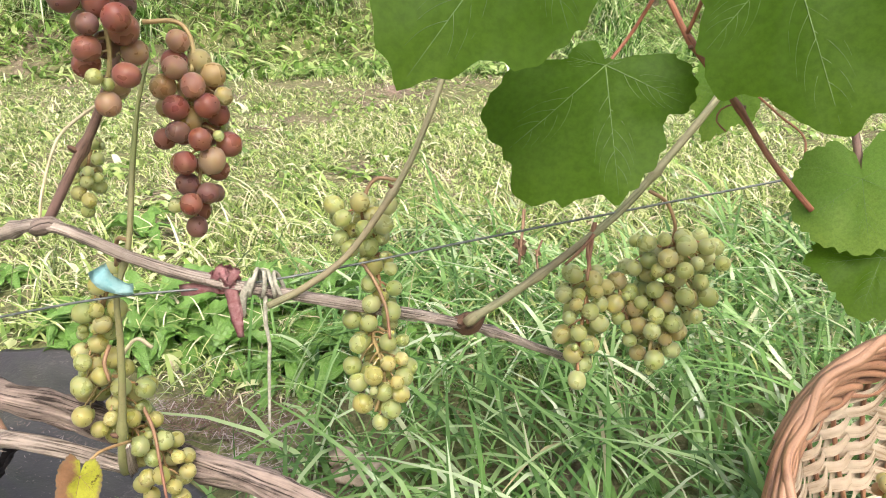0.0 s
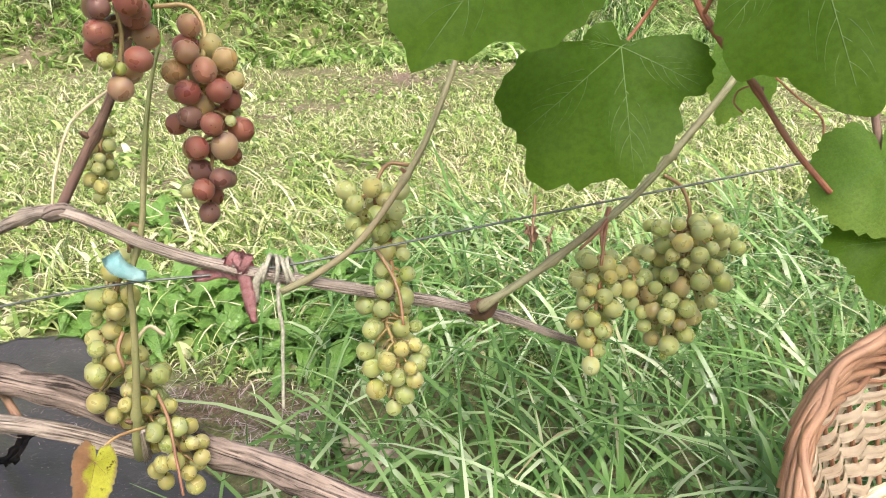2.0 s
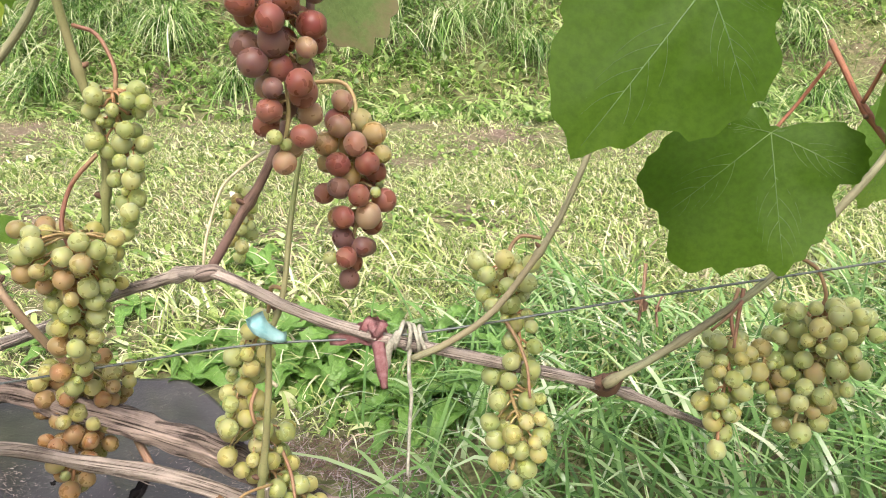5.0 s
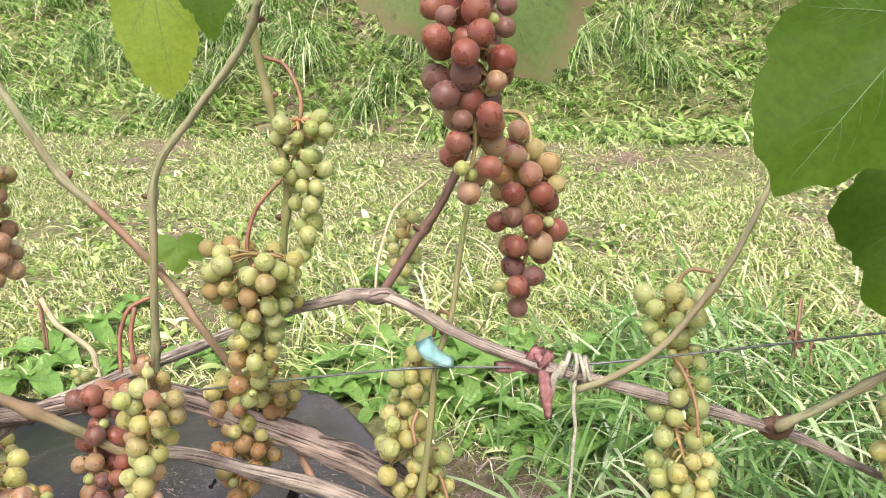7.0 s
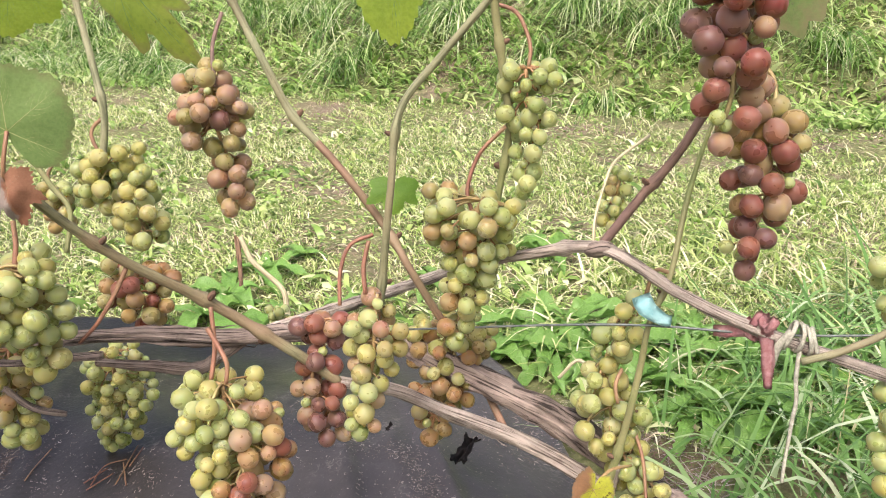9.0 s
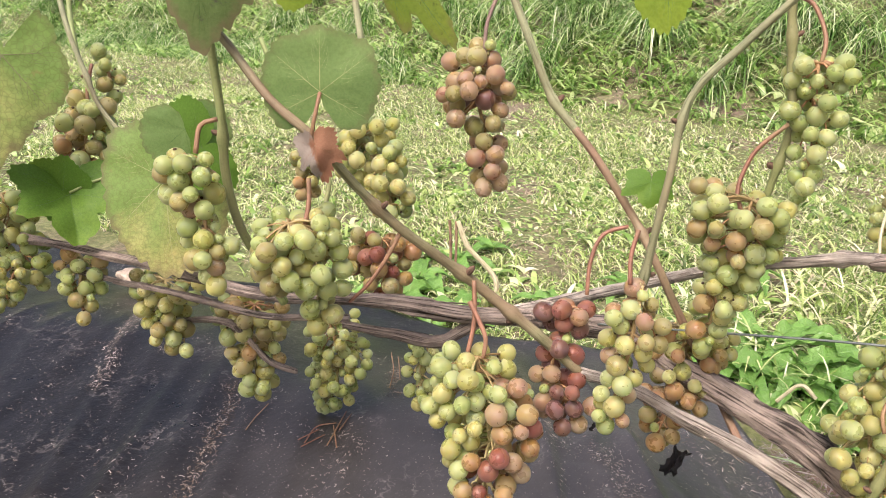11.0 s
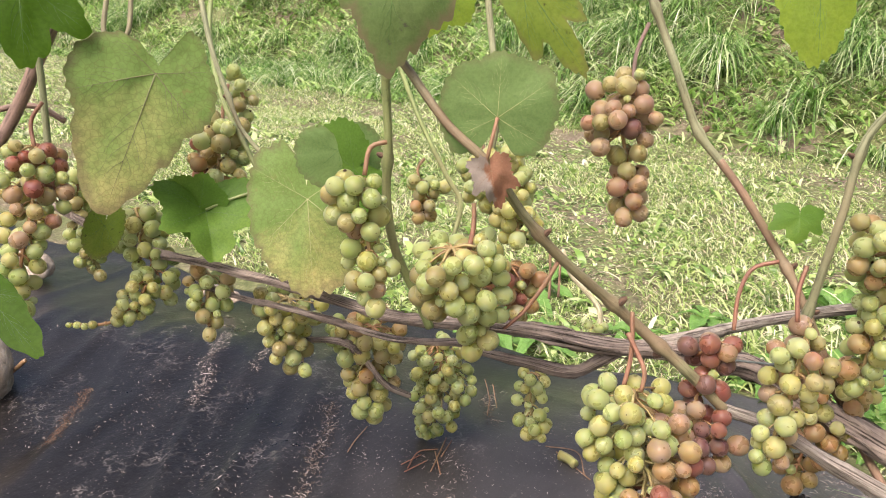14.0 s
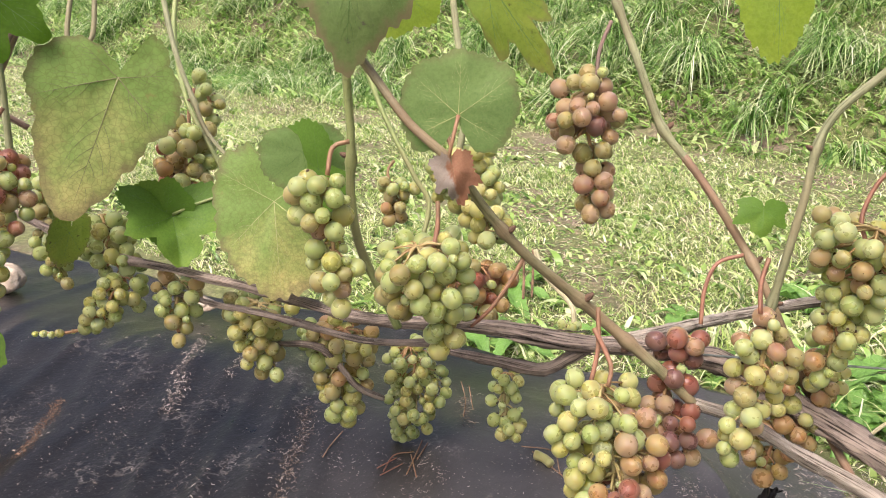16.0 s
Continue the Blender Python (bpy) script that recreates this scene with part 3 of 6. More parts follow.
SHAPES = {
    "notched": [(-180, 0.05), (-165, 0.22), (-140, 0.27), (-112, 0.28), (-100, 0.62), (-90, 0.72), (-78, 0.87), (-54, 0.88), (-38, 1.05), (-22, 0.99), (-10, 0.90), (0, 1.0), (15, 0.85), (26, 0.76), (42, 0.57), (55, 0.66), (66, 0.65), (80, 0.56), (92, 0.45), (99, 0.24), (112, 0.06), (180, 0.05)],
    "split": [(-180, 0.05), (-142, 0.12), (-132, 0.22), (-116, 0.34), (-101, 0.42), (-85, 0.52), (-64, 0.57), (-43, 0.58), (-30, 0.70), (-20, 0.79), (-8, 0.93), (0, 1.0), (8, 0.82), (22, 0.58), (45, 0.42), (60, 0.44), (91, 0.41), (125, 0.36), (150, 0.39), (163, 0.38), (170, 0.12), (180, 0.05)],
    "shoulder": [(-180, 0.17), (-75, 0.42), (-38, 0.65), (-23, 0.8), (-10, 0.91), (0, 1.0), (9, 0.87), (20, 0.72), (35, 0.76), (52, 0.67), (62, 0.62), (76, 0.53), (97, 0.36), (169, 0.22), (180, 0.17)],
    "drawn": [(-180, 0.16), (-102, 0.41), (-76, 0.53), (-56, 0.73), (-41, 0.85), (-28, 0.77), (-18, 0.81), (-10, 0.89), (0, 1.0), (8, 0.95), (23, 0.9), (49, 0.62), (84, 0.48), (180, 0.16)],
    "kidney": [(0, 0.95), (22, 0.90), (50, 1.0), (75, 0.94), (100, 0.88), (125, 0.84), (145, 0.66), (160, 0.28), (172, 0.08), (180, 0.05)],
    "broad": [(0, 1.0), (22, 0.86), (36, 0.80), (58, 0.93), (80, 0.80), (95, 0.78), (118, 0.82), (145, 0.66), (165, 0.42), (180, 0.08)],
    "lobed": [(0, 1.0), (20, 0.85), (33, 0.62), (55, 0.95), (75, 0.72), (88, 0.68), (115, 0.82), (145, 0.62), (168, 0.38), (180, 0.06)],
    "round": [(0, 0.98), (30, 0.94), (60, 0.95), (90, 0.90), (120, 0.86), (150, 0.70), (170, 0.40), (180, 0.12)],
    "heart": [(0, 1.0), (16, 0.82), (40, 0.62), (75, 0.60), (100, 0.58), (128, 0.50), (148, 0.46), (160, 0.24), (172, 0.08), (180, 0.03)],
    "long": [(0, 1.0), (18, 0.82), (40, 0.55), (70, 0.46), (100, 0.44), (140, 0.40), (165, 0.25), (180, 0.05)],
}
leaf_count = [0]


def vine_leaf(stem, tip, facing, kind, label, shape="broad", wide=1.0, cup=0.10, wave=0.05, fold=0.0, curl=0.0, teeth=0.06, petiole=None, petiole_mat=None, vein=None, skew=0.0):
    """A leaf whose stalk joins at stem and whose tip hangs at tip, its face turned to the side of facing. fold: the halves bent up, curl: the rim rolled in."""
    leaf_count[0] += 1
    rng = random.Random(500 + leaf_count[0])
    stem, tip = Vector(stem), Vector(tip)
    down = (tip - stem).normalized()
    nrm = Vector(facing) - stem
    nrm = (nrm - down * nrm.dot(down)).normalized()
    right = (-down).cross(nrm)
    size = (tip - stem).length
    basis = Matrix((right, -down, nrm)).transposed().to_4x4()
    root = tagged(empty("vine_leaf", stem), label, "leaf", "vine leaves")
    out = leaf_outline(SHAPES[shape], 160, teeth, rng, skew)
    seed = rng.uniform(0, 50)

    def lift(x, y):
        r2 = x * x + y * y
        ang = math.atan2(x, -y)
        rib = math.cos(ang * 5.6) * 0.5 + 0.5
        z = -cup * r2 + wave * noise.noise(Vector((x * 2.2 + seed, y * 2.2, 0.3))) + fold * abs(x) + 0.018 * rib * math.sqrt(r2) - curl * r2 * r2
        return z + 0.012 * noise.noise(Vector((x * 9 + seed, y * 9, 1.0)))

    bm = bmesh.new()
    rings = 9
    rows = []
    edge = bm.verts.layers.float.new("rim")
    for k in range(1, rings + 1):
        s = (k / rings) ** 0.9
        rows.append([bm.verts.new((r * s * math.sin(a) * wide, -r * s * math.cos(a), lift(r * s * math.sin(a) * wide, -r * s * math.cos(a)))) for a, r in out])
        for v in rows[-1]:
            v[edge] = s
    c = bm.verts.new((0, 0, lift(0, 0)))
    for i in range(len(out) - 1):
        bm.faces.new((c, rows[0][i], rows[0][i + 1]))
        for a, b in zip(rows, rows[1:]):
            bm.faces.new((a[i], b[i], b[i + 1], a[i + 1]))
    blade = new("blade", mesh_of(bm, "blade", LEAF[kind]))
    blade.parent = root
    blade.matrix_basis = Matrix.Translation((0, 0, 0)) @ basis @ Matrix.Diagonal((size, size, size, 1))
    bm = bmesh.new()
    lookup = [r for _, r in out]

    def reach(deg):
        return lookup[min(160, max(0, round((deg + 180) / 360 * 160)))]

    for deg, w in ((0, 1.0), (56, 0.85), (-56, 0.85), (115, 0.7), (-115, 0.7)):
        a = math.radians(deg)
        length = reach(deg) * 0.93
        main = []
        for i in range(9):
            s = i / 8 * length
            x, y = s * math.sin(a) * wide, -s * math.cos(a)
            main.append((x, y, lift(x, y) + 0.001, 0.0055 * w * (1 - 0.8 * i / 8)))
        tube(bm, main, sides=4, step=0.08)
        for i in range(2, 6):
            for sg in (-1, 1):
                s0 = (i + 0.35 * sg) / 7 * length
                x0, y0 = s0 * math.sin(a) * wide, -s0 * math.cos(a)
                b = a + sg * math.radians(44)
                l2 = min(0.34, 0.52 * (length - s0) + 0.06)
                br = []
                for j in range(4):
                    s = j / 3 * l2
                    x, y = x0 + s * math.sin(b - sg * 0.12 * j) * wide, y0 - s * math.cos(b - sg * 0.12 * j)
                    br.append((x, y, lift(x, y) + 0.001, 0.0019 * w * (1 - 0.75 * j / 3)))
                ex, ey = br[-1][0], br[-1][1]
                if math.hypot(ex / wide, ey) < reach(math.degrees(math.atan2(ex / wide, -ey))) * 0.97:
                    tube(bm, br, sides=3, step=0.1)
    veins = new("vein_network", mesh_of(bm, "vein_network", vein or VEIN_GREEN))
    veins.parent = root
    veins.matrix_basis = blade.matrix_basis.copy()
    if petiole:
        bm = bmesh.new()
        tube(bm, [(*stem, 0.0012), *petiole], 0.0013, 6, 0.1, 0.005)
        part("petiole", bm, petiole_mat or CANE_RED, root, "thin leaf stalk")
    return root


def strip_mesh(name, base, length, width, bend, heading, droop, mat, levels=4, twist=0.4, seed=0):
    """Many blades as one mesh, from arrays: foot, length, width, how far the tip leans, the heading it leans to."""
    rng = np.random.default_rng(seed)
    n = len(base)
    s = np.linspace(0, 1, levels)
    along = np.stack([np.cos(heading), np.sin(heading), np.zeros(n)], 1)
    across = np.stack([-np.sin(heading), np.cos(heading), np.zeros(n)], 1)
    tw = rng.uniform(-twist, twist, n)
    across = across * np.cos(tw)[:, None] + along * np.sin(tw)[:, None]
    verts = np.zeros((n, levels, 2, 3))
    for k, f in enumerate(s):
        out = bend * f ** 1.6
        rise = length * (f - droop * f ** 3)
        c = base + along * (out * length)[:, None]
        c[:, 2] += rise
        w = width * (1 - f) ** 0.55 * (0.75 + 0.5 * f) if k < levels - 1 else width * 0.06
        verts[:, k, 0] = c - across * (w / 2)[:, None]
        verts[:, k, 1] = c + across * (w / 2)[:, None]
    me = bpy.data.meshes.new(name)
    flat = verts.reshape(-1, 3)
    me.vertices.add(len(flat))
    me.vertices.foreach_set("co", flat.ravel())
    first = np.arange(n)[:, None] * levels * 2 + np.arange(levels - 1)[None] * 2
    quads = np.stack([first, first + 1, first + 3, first + 2], -1).reshape(-1, 4)
    me.loops.add(quads.size)
    me.loops.foreach_set("vertex_index", quads.ravel().astype(np.int32))
    me.polygons.add(len(quads))
    me.polygons.foreach_set("loop_start", np.arange(0, quads.size, 4, dtype=np.int32))
    me.polygons.foreach_set("use_smooth", np.ones(len(quads), bool))
    me.materials.append(mat)
    me.update(calc_edges=True)
    me.validate()
    return new(name, me)


# ---- ground ----
def far_edge(x):
    """Where the plastic sheet ends towards the meadow."""
    return 1.05 - 0.20 * min(max((-0.7 - x) / 1.0, 0), 1.4) - 0.72 * max(x + 0.50, 0) + 0.025 * math.sin(9 * x)


def near_right(y):
    """The plastic's end towards the basket."""
    return -0.12 - 0.25 * max(0.9 - y, 0)


def bank(x, y):
    """The ground's height: flat, with an uneven rise towards a bank at the back."""
    rise = 0.55 * max(y - 3.35 - 0.25 * math.sin(x * 1.1), 0)
    rise = rise / (1 + (rise / 1.9) ** 2) ** 0.5
    bumps = 0.02 * noise.noise(Vector((x * 1.3, y * 1.3, 0))) + 0.10 * noise.noise(Vector((x * 1.9, y * 1.9, 4))) * min(rise * 2, 1)
    return rise + bumps - 0.012


def ground_sheet():
    bm = bmesh.new()
    xs = [-400, -120, -40, -18] + [-10 + 0.25 * i for i in range(60)] + [7, 12, 30, 100, 400]
    ys = [-300, -60, -10, -2] + [-0.6 + 0.2 * i for i in range(50)] + [11, 16, 40, 120, 400]
    grid = [[bm.verts.new((x, y, bank(x, y))) for y in ys] for x in xs]
    for a, b in zip(grid, grid[1:]):
        for i in range(len(ys) - 1):
            bm.faces.new((a[i], b[i], b[i + 1], a[i + 1]))
    return tagged(part("ground", bm, SOIL), "brown soil with moss and cut grass of a meadow", "ground", kind="structure")


ground_sheet()


def sheet_height(x, y):
    """The film over its mound, pulled into long folds across the row."""
    e = far_edge(x)
    f = min(max((e - y) / 0.45, 0), 1)
    mound = 0.085 * f * f * (3 - 2 * f)
    u, v = 0.81 * x + 0.58 * y, 0.58 * x - 0.81 * y
    u += 0.012 * noise.noise(Vector((v * 3.0, u * 2.0, 3)))
    soft = noise.noise(Vector((x * 2.0, y * 2.4, 7))) * 0.010
    pull = noise.noise(Vector((u * 9.0, v * 0.9, 2)))
    tight = noise.noise(Vector((u * 2.2, v * 1.2, 12)))
    end = min(max((x + 0.95) / 0.4, 0), 1)
    fold = (1 - min(abs(pull) * 2.2, 1)) ** 3 * (0.012 + 0.008 * end) * (0.35 + max(tight + 0.25, 0)) + noise.noise(Vector((u * 22.0, v * 1.3, 6))) * (0.0026 * max(tight + 0.35, 0) + 0.0035 * end)
    crease = max(1 - abs(noise.noise(Vector((u * 16, v * 2.5, 9)))) * 4, 0) ** 2
    small = noise.noise(Vector((x * 22 + y * 6, y * 9, 5))) * 0.0012 + crease * 0.003
    return mound + (soft + fold + small) * (0.35 + 0.65 * f) + 0.004


def plastic_sheet():
    bm = bmesh.new()
    nx, ny = 380, 170
    grid = []
    for i in range(nx + 1):
        u = i / nx
        x0 = -3.6 + u * 3.6
        col = []
        for j in range(ny + 1):
            y = -0.5 + (far_edge(x0) + 0.5) * j / ny
            x = min(x0, near_right(y) + 0.02 * math.sin(y * 14)) if x0 > -0.9 else x0
            if x0 > -0.9:
                x = -0.9 + (x0 + 0.9) / 0.9 * (near_right(y) + 0.02 * math.sin(y * 14) + 0.9)
            side = min(max((near_right(y) - x) / 0.12, 0), 1)
            col.append(bm.verts.new((x, y, sheet_height(x, y) * (0.25 + 0.75 * side))))
        grid.append(col)
    for a, b in zip(grid, grid[1:]):
        for j in range(ny):
            bm.faces.new((a[j], b[j], b[j + 1], a[j + 1]))
    ob = part("plastic_sheet", bm, PLASTIC)
    s = ob.modifiers.new("thickness", "SOLIDIFY")
    s.thickness = 0.0012
    return tagged(ob, "wrinkled black plastic mulch sheet with dusty marks on the soil", "plastic sheet")


plastic_sheet()


def on_sheet(x, y):
    return y < far_edge(x) and x < near_right(y)


def scatter(n, x0, x1, y0, y1, seed, keep):
    rng = np.random.default_rng(seed)
    pts = np.stack([rng.uniform(x0, x1, n), rng.uniform(y0, y1, n)], 1)
    return [(x, y) for x, y in pts if keep(x, y)]


def clump(x, y, k, w):
    return noise.noise(Vector((x * k, y * k, w)))


def grass(name, label, pts, tall, wide, lean, droop, mat, seed, levels=4):
    rng = np.random.default_rng(seed)
    base = np.array([(x, y, bank(x, y) - 0.004) for x, y in pts])
    n = len(base)
    length = tall[0] + (tall[1] - tall[0]) * rng.random(n) ** 1.6
    ob = strip_mesh(name, base, length, rng.uniform(*wide, n), rng.uniform(*lean, n), rng.uniform(0, 2 * math.pi, n), rng.uniform(*droop, n), mat, levels, 0.9, seed)
    return tagged(ob, label, "grass", kind="stuff")


# Long lush grass beside the sheet and the basket
def lush_here(x, y):
    if on_sheet(x + 0.02, y - 0.015):
        return False
    if x < -0.28 and y < 1.1:
        return False
    if ((x + 0.25) / 0.11) ** 2 + ((y - 0.90) / 0.06) ** 2 < 1:
        return False
    return clump(x, y, 5, 1) > -0.34 - 0.5 * (x > -0.1) + max(0, y - 1.06) * 2.4 + max(0, -0.2 - x) * 0.9


lush = scatter(10500, -0.75, 1.35, 0.50, 1.8, 3, lush_here)
grass("lush_grass", "long fresh green grass blades beside the plastic", lush, (0.03, 0.20), (0.003, 0.012), (0.4, 1.8), (0.2, 0.9), GRASS_LUSH, 11, 6)


# Cut, trampled meadow, thin where it was walked on
def cut_here(x, y):
    return not on_sheet(x, y - 0.02) and clump(x, y, 3.0, 2) + 0.7 * clump(x, y, 9, 3) > -0.20


mid = scatter(150000, -8.0, 2.3, 0.95, 4.2, 4, cut_here)
grass("cut_grass", "short pale cut grass of a meadow", mid, (0.012, 0.055), (0.0024, 0.0056), (0.3, 1.4), (0.2, 0.95), GRASS_SHORT, 12)
near = scatter(90000, -3.4, 1.7, 0.95, 2.5, 34, cut_here)
grass("cut_grass", "short pale cut grass near the vine", near, (0.010, 0.045), (0.0022, 0.0050), (0.3, 1.5), (0.2, 0.95), GRASS_SHORT, 35)
herbs = scatter(90000, -8.0, 2.3, 1.0, 4.1, 21, lambda x, y: not on_sheet(x, y - 0.03) and clump(x, y, 4, 12) > -0.22)
grass("meadow_herbs", "small broad leaves of clover and plantain in the meadow", herbs, (0.008, 0.026), (0.006, 0.016), (0.7, 2.0), (0.2, 0.9), HERB, 16)
clover = scatter(70000, -3.6, 1.8, 0.98, 2.6, 36, lambda x, y: not on_sheet(x, y - 0.03) and clump(x, y, 5, 52) > -0.30)
grass("clover_leaves", "small flat pale green leaves close to the soil", clover, (0.004, 0.014), (0.005, 0.012), (0.8, 2.6), (0.1, 0.8), HERB, 37)
dry = scatter(70000, -5.2, 2.1, 1.02, 3.6, 5, lambda x, y: not on_sheet(x, y - 0.01) and clump(x, y, 3.0, 2) + 0.7 * clump(x, y, 9, 3) < 0.05)
grass("straw_litter", "dry straw and cut stalks lying in the grass", dry, (0.004, 0.013), (0.0016, 0.0045), (2.0, 7.0), (0.0, 0.5), STRAW, 13)


# Unmown bank behind, in drooping tufts
def tuft_points(n, x0, x1, y0, y1, blades, spread, seed):
    rng = np.random.default_rng(seed)
    pts, turn = [], []
    for _ in range(n):
        cx, cy = rng.uniform(x0, x1), rng.uniform(y0, y1)
        if clump(cx, cy, 1.6, 8) < -0.28:
            continue
        k = int(rng.uniform(*blades))
        a = rng.uniform(0, 2 * math.pi, k)
        d = spread * rng.random(k)
        pts += [(cx + math.cos(q) * e, cy + math.sin(q) * e) for q, e in zip(a, d)]
        turn += list(np.where(rng.random(k) < 0.45, a, -math.pi / 2 + rng.normal(0, 0.5, k)))
    return pts, np.array(turn)


def tufts(name, label, n, area, blades, spread, tall, wide, lean, droop, mat, seed):
    pts, turn = tuft_points(n, *area, blades, spread, seed)
    rng = np.random.default_rng(seed + 1)
    base = np.array([(x, y, bank(x, y) - 0.01) for x, y in pts])
    m = len(base)
    ob = strip_mesh(name, base, rng.uniform(*tall, m), rng.uniform(*wide, m), rng.uniform(*lean, m), turn, rng.uniform(*droop, m), mat, 7, 0.5, seed)
    return tagged(ob, label, "grass", kind="stuff")


tufts("bank_grass", "tall unmown drooping tufts of grass on a bank", 980, (-14.0, 2.8, 3.1, 6.6), (45, 110), 0.07, (0.08, 0.30), (0.004, 0.010), (0.5, 1.9), (0.6, 1.4), GRASS_BANK, 14)
low = scatter(40000, -14.0, 3.0, 2.95, 6.4, 6, lambda x, y: clump(x, y, 2.6, 8) > -0.42 + 0.22 * min(max(y - 3.6, 0), 1))
grass("bank_undergrowth", "short grass and herbs between the tufts", low, (0.03, 0.12), (0.004, 0.010), (0.4, 1.5), (0.2, 0.9), GRASS_BANK, 18)
broad = scatter(80000, -13.0, 2.8, 3.0, 6.2, 17, lambda x, y: clump(x, y, 1.7, 15) > -0.34)
grass("bank_herbs", "broad leaved weeds on the bank", broad, (0.02, 0.11), (0.012, 0.036), (0.7, 2.0), (0.3, 1.0), WEED_PALE, 19)
far = scatter(18000, -20, 5.0, 6.2, 11.0, 7, lambda x, y: True)
grass("far_grass", "tall grass at the top of the bank", far, (0.15, 0.5), (0.010, 0.022), (0.3, 1.0), (0.2, 0.8), GRASS_BANK, 15)
pale = scatter(9000, -0.7, 1.6, 1.05, 1.75, 26, lambda x, y: not on_sheet(x, y - 0.03) and clump(x, y, 4, 41) > -0.1 - 0.3 * (x > 0))
grass("pale_grass", "half long pale bent grass beyond the vine", pale, (0.03, 0.12), (0.003, 0.008), (0.4, 1.5), (0.3, 0.9), GRASS_SHORT, 27, 6)
tall_leaves = scatter(17000, -5.5, 1.8, 0.98, 2.6, 23, lambda x, y: not on_sheet(x, y - 0.03) and clump(x, y, 6, 31) > 0.02 + 0.12 * (y - 1.2))
grass("dandelion_leaves", "broad pale dandelion and plantain leaves in the meadow", tall_leaves, (0.02, 0.06), (0.010, 0.026), (0.4, 1.4), (0.4, 1.1), HERB, 24, 6)


# ---- wire and ties: builders ----
def trellis_wire(pts):
    bm = bmesh.new()
    tube(bm, pts, 0.0010, 6, 0.0, 0.02)
    return tagged(part("trellis_wire", bm, WIRE), "thin grey metal wire that holds the vine", "wire")


def cord_tie(at, end):
    root = tagged(empty("cord_tie", at), "knotted grey cord tying the cane to the wire", "cord")
    at, end = Vector(at), Vector(end)
    rng = random.Random(8)
    bm = bmesh.new()
    for k in range(4):
        c = at + Vector((0.006 * (k - 1.5), 0.002 * k, -0.002 * k))
        ring = [(*(c + Vector((0.0035 * math.cos(a + k), 0.0085 * math.sin(a), 0.0105 * math.cos(a)))), 0.0017) for a in np.linspace(0, 6.28, 11)]
        tube(bm, ring, sides=6, rough=0.25, step=0.003)
    part("loop", bm, CORD, root)
    bm = bmesh.new()
    tube(bm, [(*(at + Vector((-0.008, -0.006, 0.006))), 0.0024), (*(at + Vector((-0.016, -0.008, -0.008))), 0.003), (*(at + Vector((-0.018, -0.008, -0.024))), 0.0022)], sides=7, rough=0.3, step=0.003)
    part("short_end", bm, CORD, root)
    bm = bmesh.new()
    line = [(*(at.lerp(end, k / 7) + Vector((rng.uniform(-1, 1) * 0.0012, rng.uniform(-1, 1) * 0.001, 0))), 0.0017 - 0.0005 * k / 7) for k in range(8)]
    tube(bm, line, sides=6, rough=0.3, step=0.004)
    part("hanging_end", bm, CORD, root)
    return root


def ribbon(bm, pts, width, seed):
    line = spline(pts, 0.004)
    rows = []
    for i, q in enumerate(line):
        tan = Vector(line[min(i + 1, len(line) - 1)] - line[max(i - 1, 0)]).normalized()
        side = tan.cross(Vector((0.2, -1, 0.25))).normalized()
        w = width * (1 + 0.35 * noise.noise(Vector((i * 0.3, seed, 0)))) * (1 - 0.45 * i / len(line))
        rows.append([bm.verts.new(Vector(q) + side * w * s + Vector((0, -1, 0)) * 0.003 * noise.noise(Vector((i * 0.4, s * 2, seed)))) for s in (-0.5, -0.17, 0.17, 0.5)])
    for a, b in zip(rows, rows[1:]):
        for j in range(3):
            bm.faces.new((a[j], a[j + 1], b[j + 1], b[j]))


def rag_tie(at, end):
    root = tagged(empty("rag_tie", at), "faded red rag strip knotted round the cane", "rag")
    at, end = Vector(at), Vector(end)
    bm = bmesh.new()
    for k in range(5):
        tip = 0.010 * math.cos(k * 1.9)
        turn = [tuple(at + Vector((tip * 0.5 + 0.005 * math.cos(a + k), -0.0065 * math.sin(a) - 0.001, 0.0070 * math.cos(a) + 0.003 * math.sin(k * 2.3)))) for a in np.linspace(0, 5.9, 9)]
        ribbon(bm, turn, 0.007, 11 + k)
    bmesh.ops.solidify(bm, geom=bm.faces[:], thickness=0.001)
    part("knot", bm, RAG, root)
    for pts, w, s in (([at, at + Vector((-0.014, -0.007, -0.004)), at + Vector((-0.032, -0.008, -0.006))], 0.013, 1), ([at + Vector((0.004, -0.006, -0.004)), at.lerp(end, 0.4) + Vector((0.003, -0.004, 0)), end], 0.011, 2)):
        bm = bmesh.new()
        ribbon(bm, [tuple(p) for p in pts], w, s)
        bmesh.ops.solidify(bm, geom=bm.faces[:], thickness=0.001)
        part("rag_end", bm, RAG, root)
    return root


def blue_tape(a, b):
    a, b = Vector(a), Vector(b)
    bm = bmesh.new()
    mid = (a + b) / 2 + Vector((0.0, -0.005, -0.003))
    ribbon(bm, [tuple(a), tuple(mid + Vector((-0.006, 0, 0.004))), tuple(mid + Vector((0.006, 0, -0.003))), tuple(b)], 0.014, 5)
    bmesh.ops.solidify(bm, geom=bm.faces[:], thickness=0.0006)
    return tagged(part("tape_tie", bm, TAPE), "pale blue strip of plastic tape round a shoot", "tape")


# ---- weeds, litter, stones, basket: builders ----
weed_count = [0]


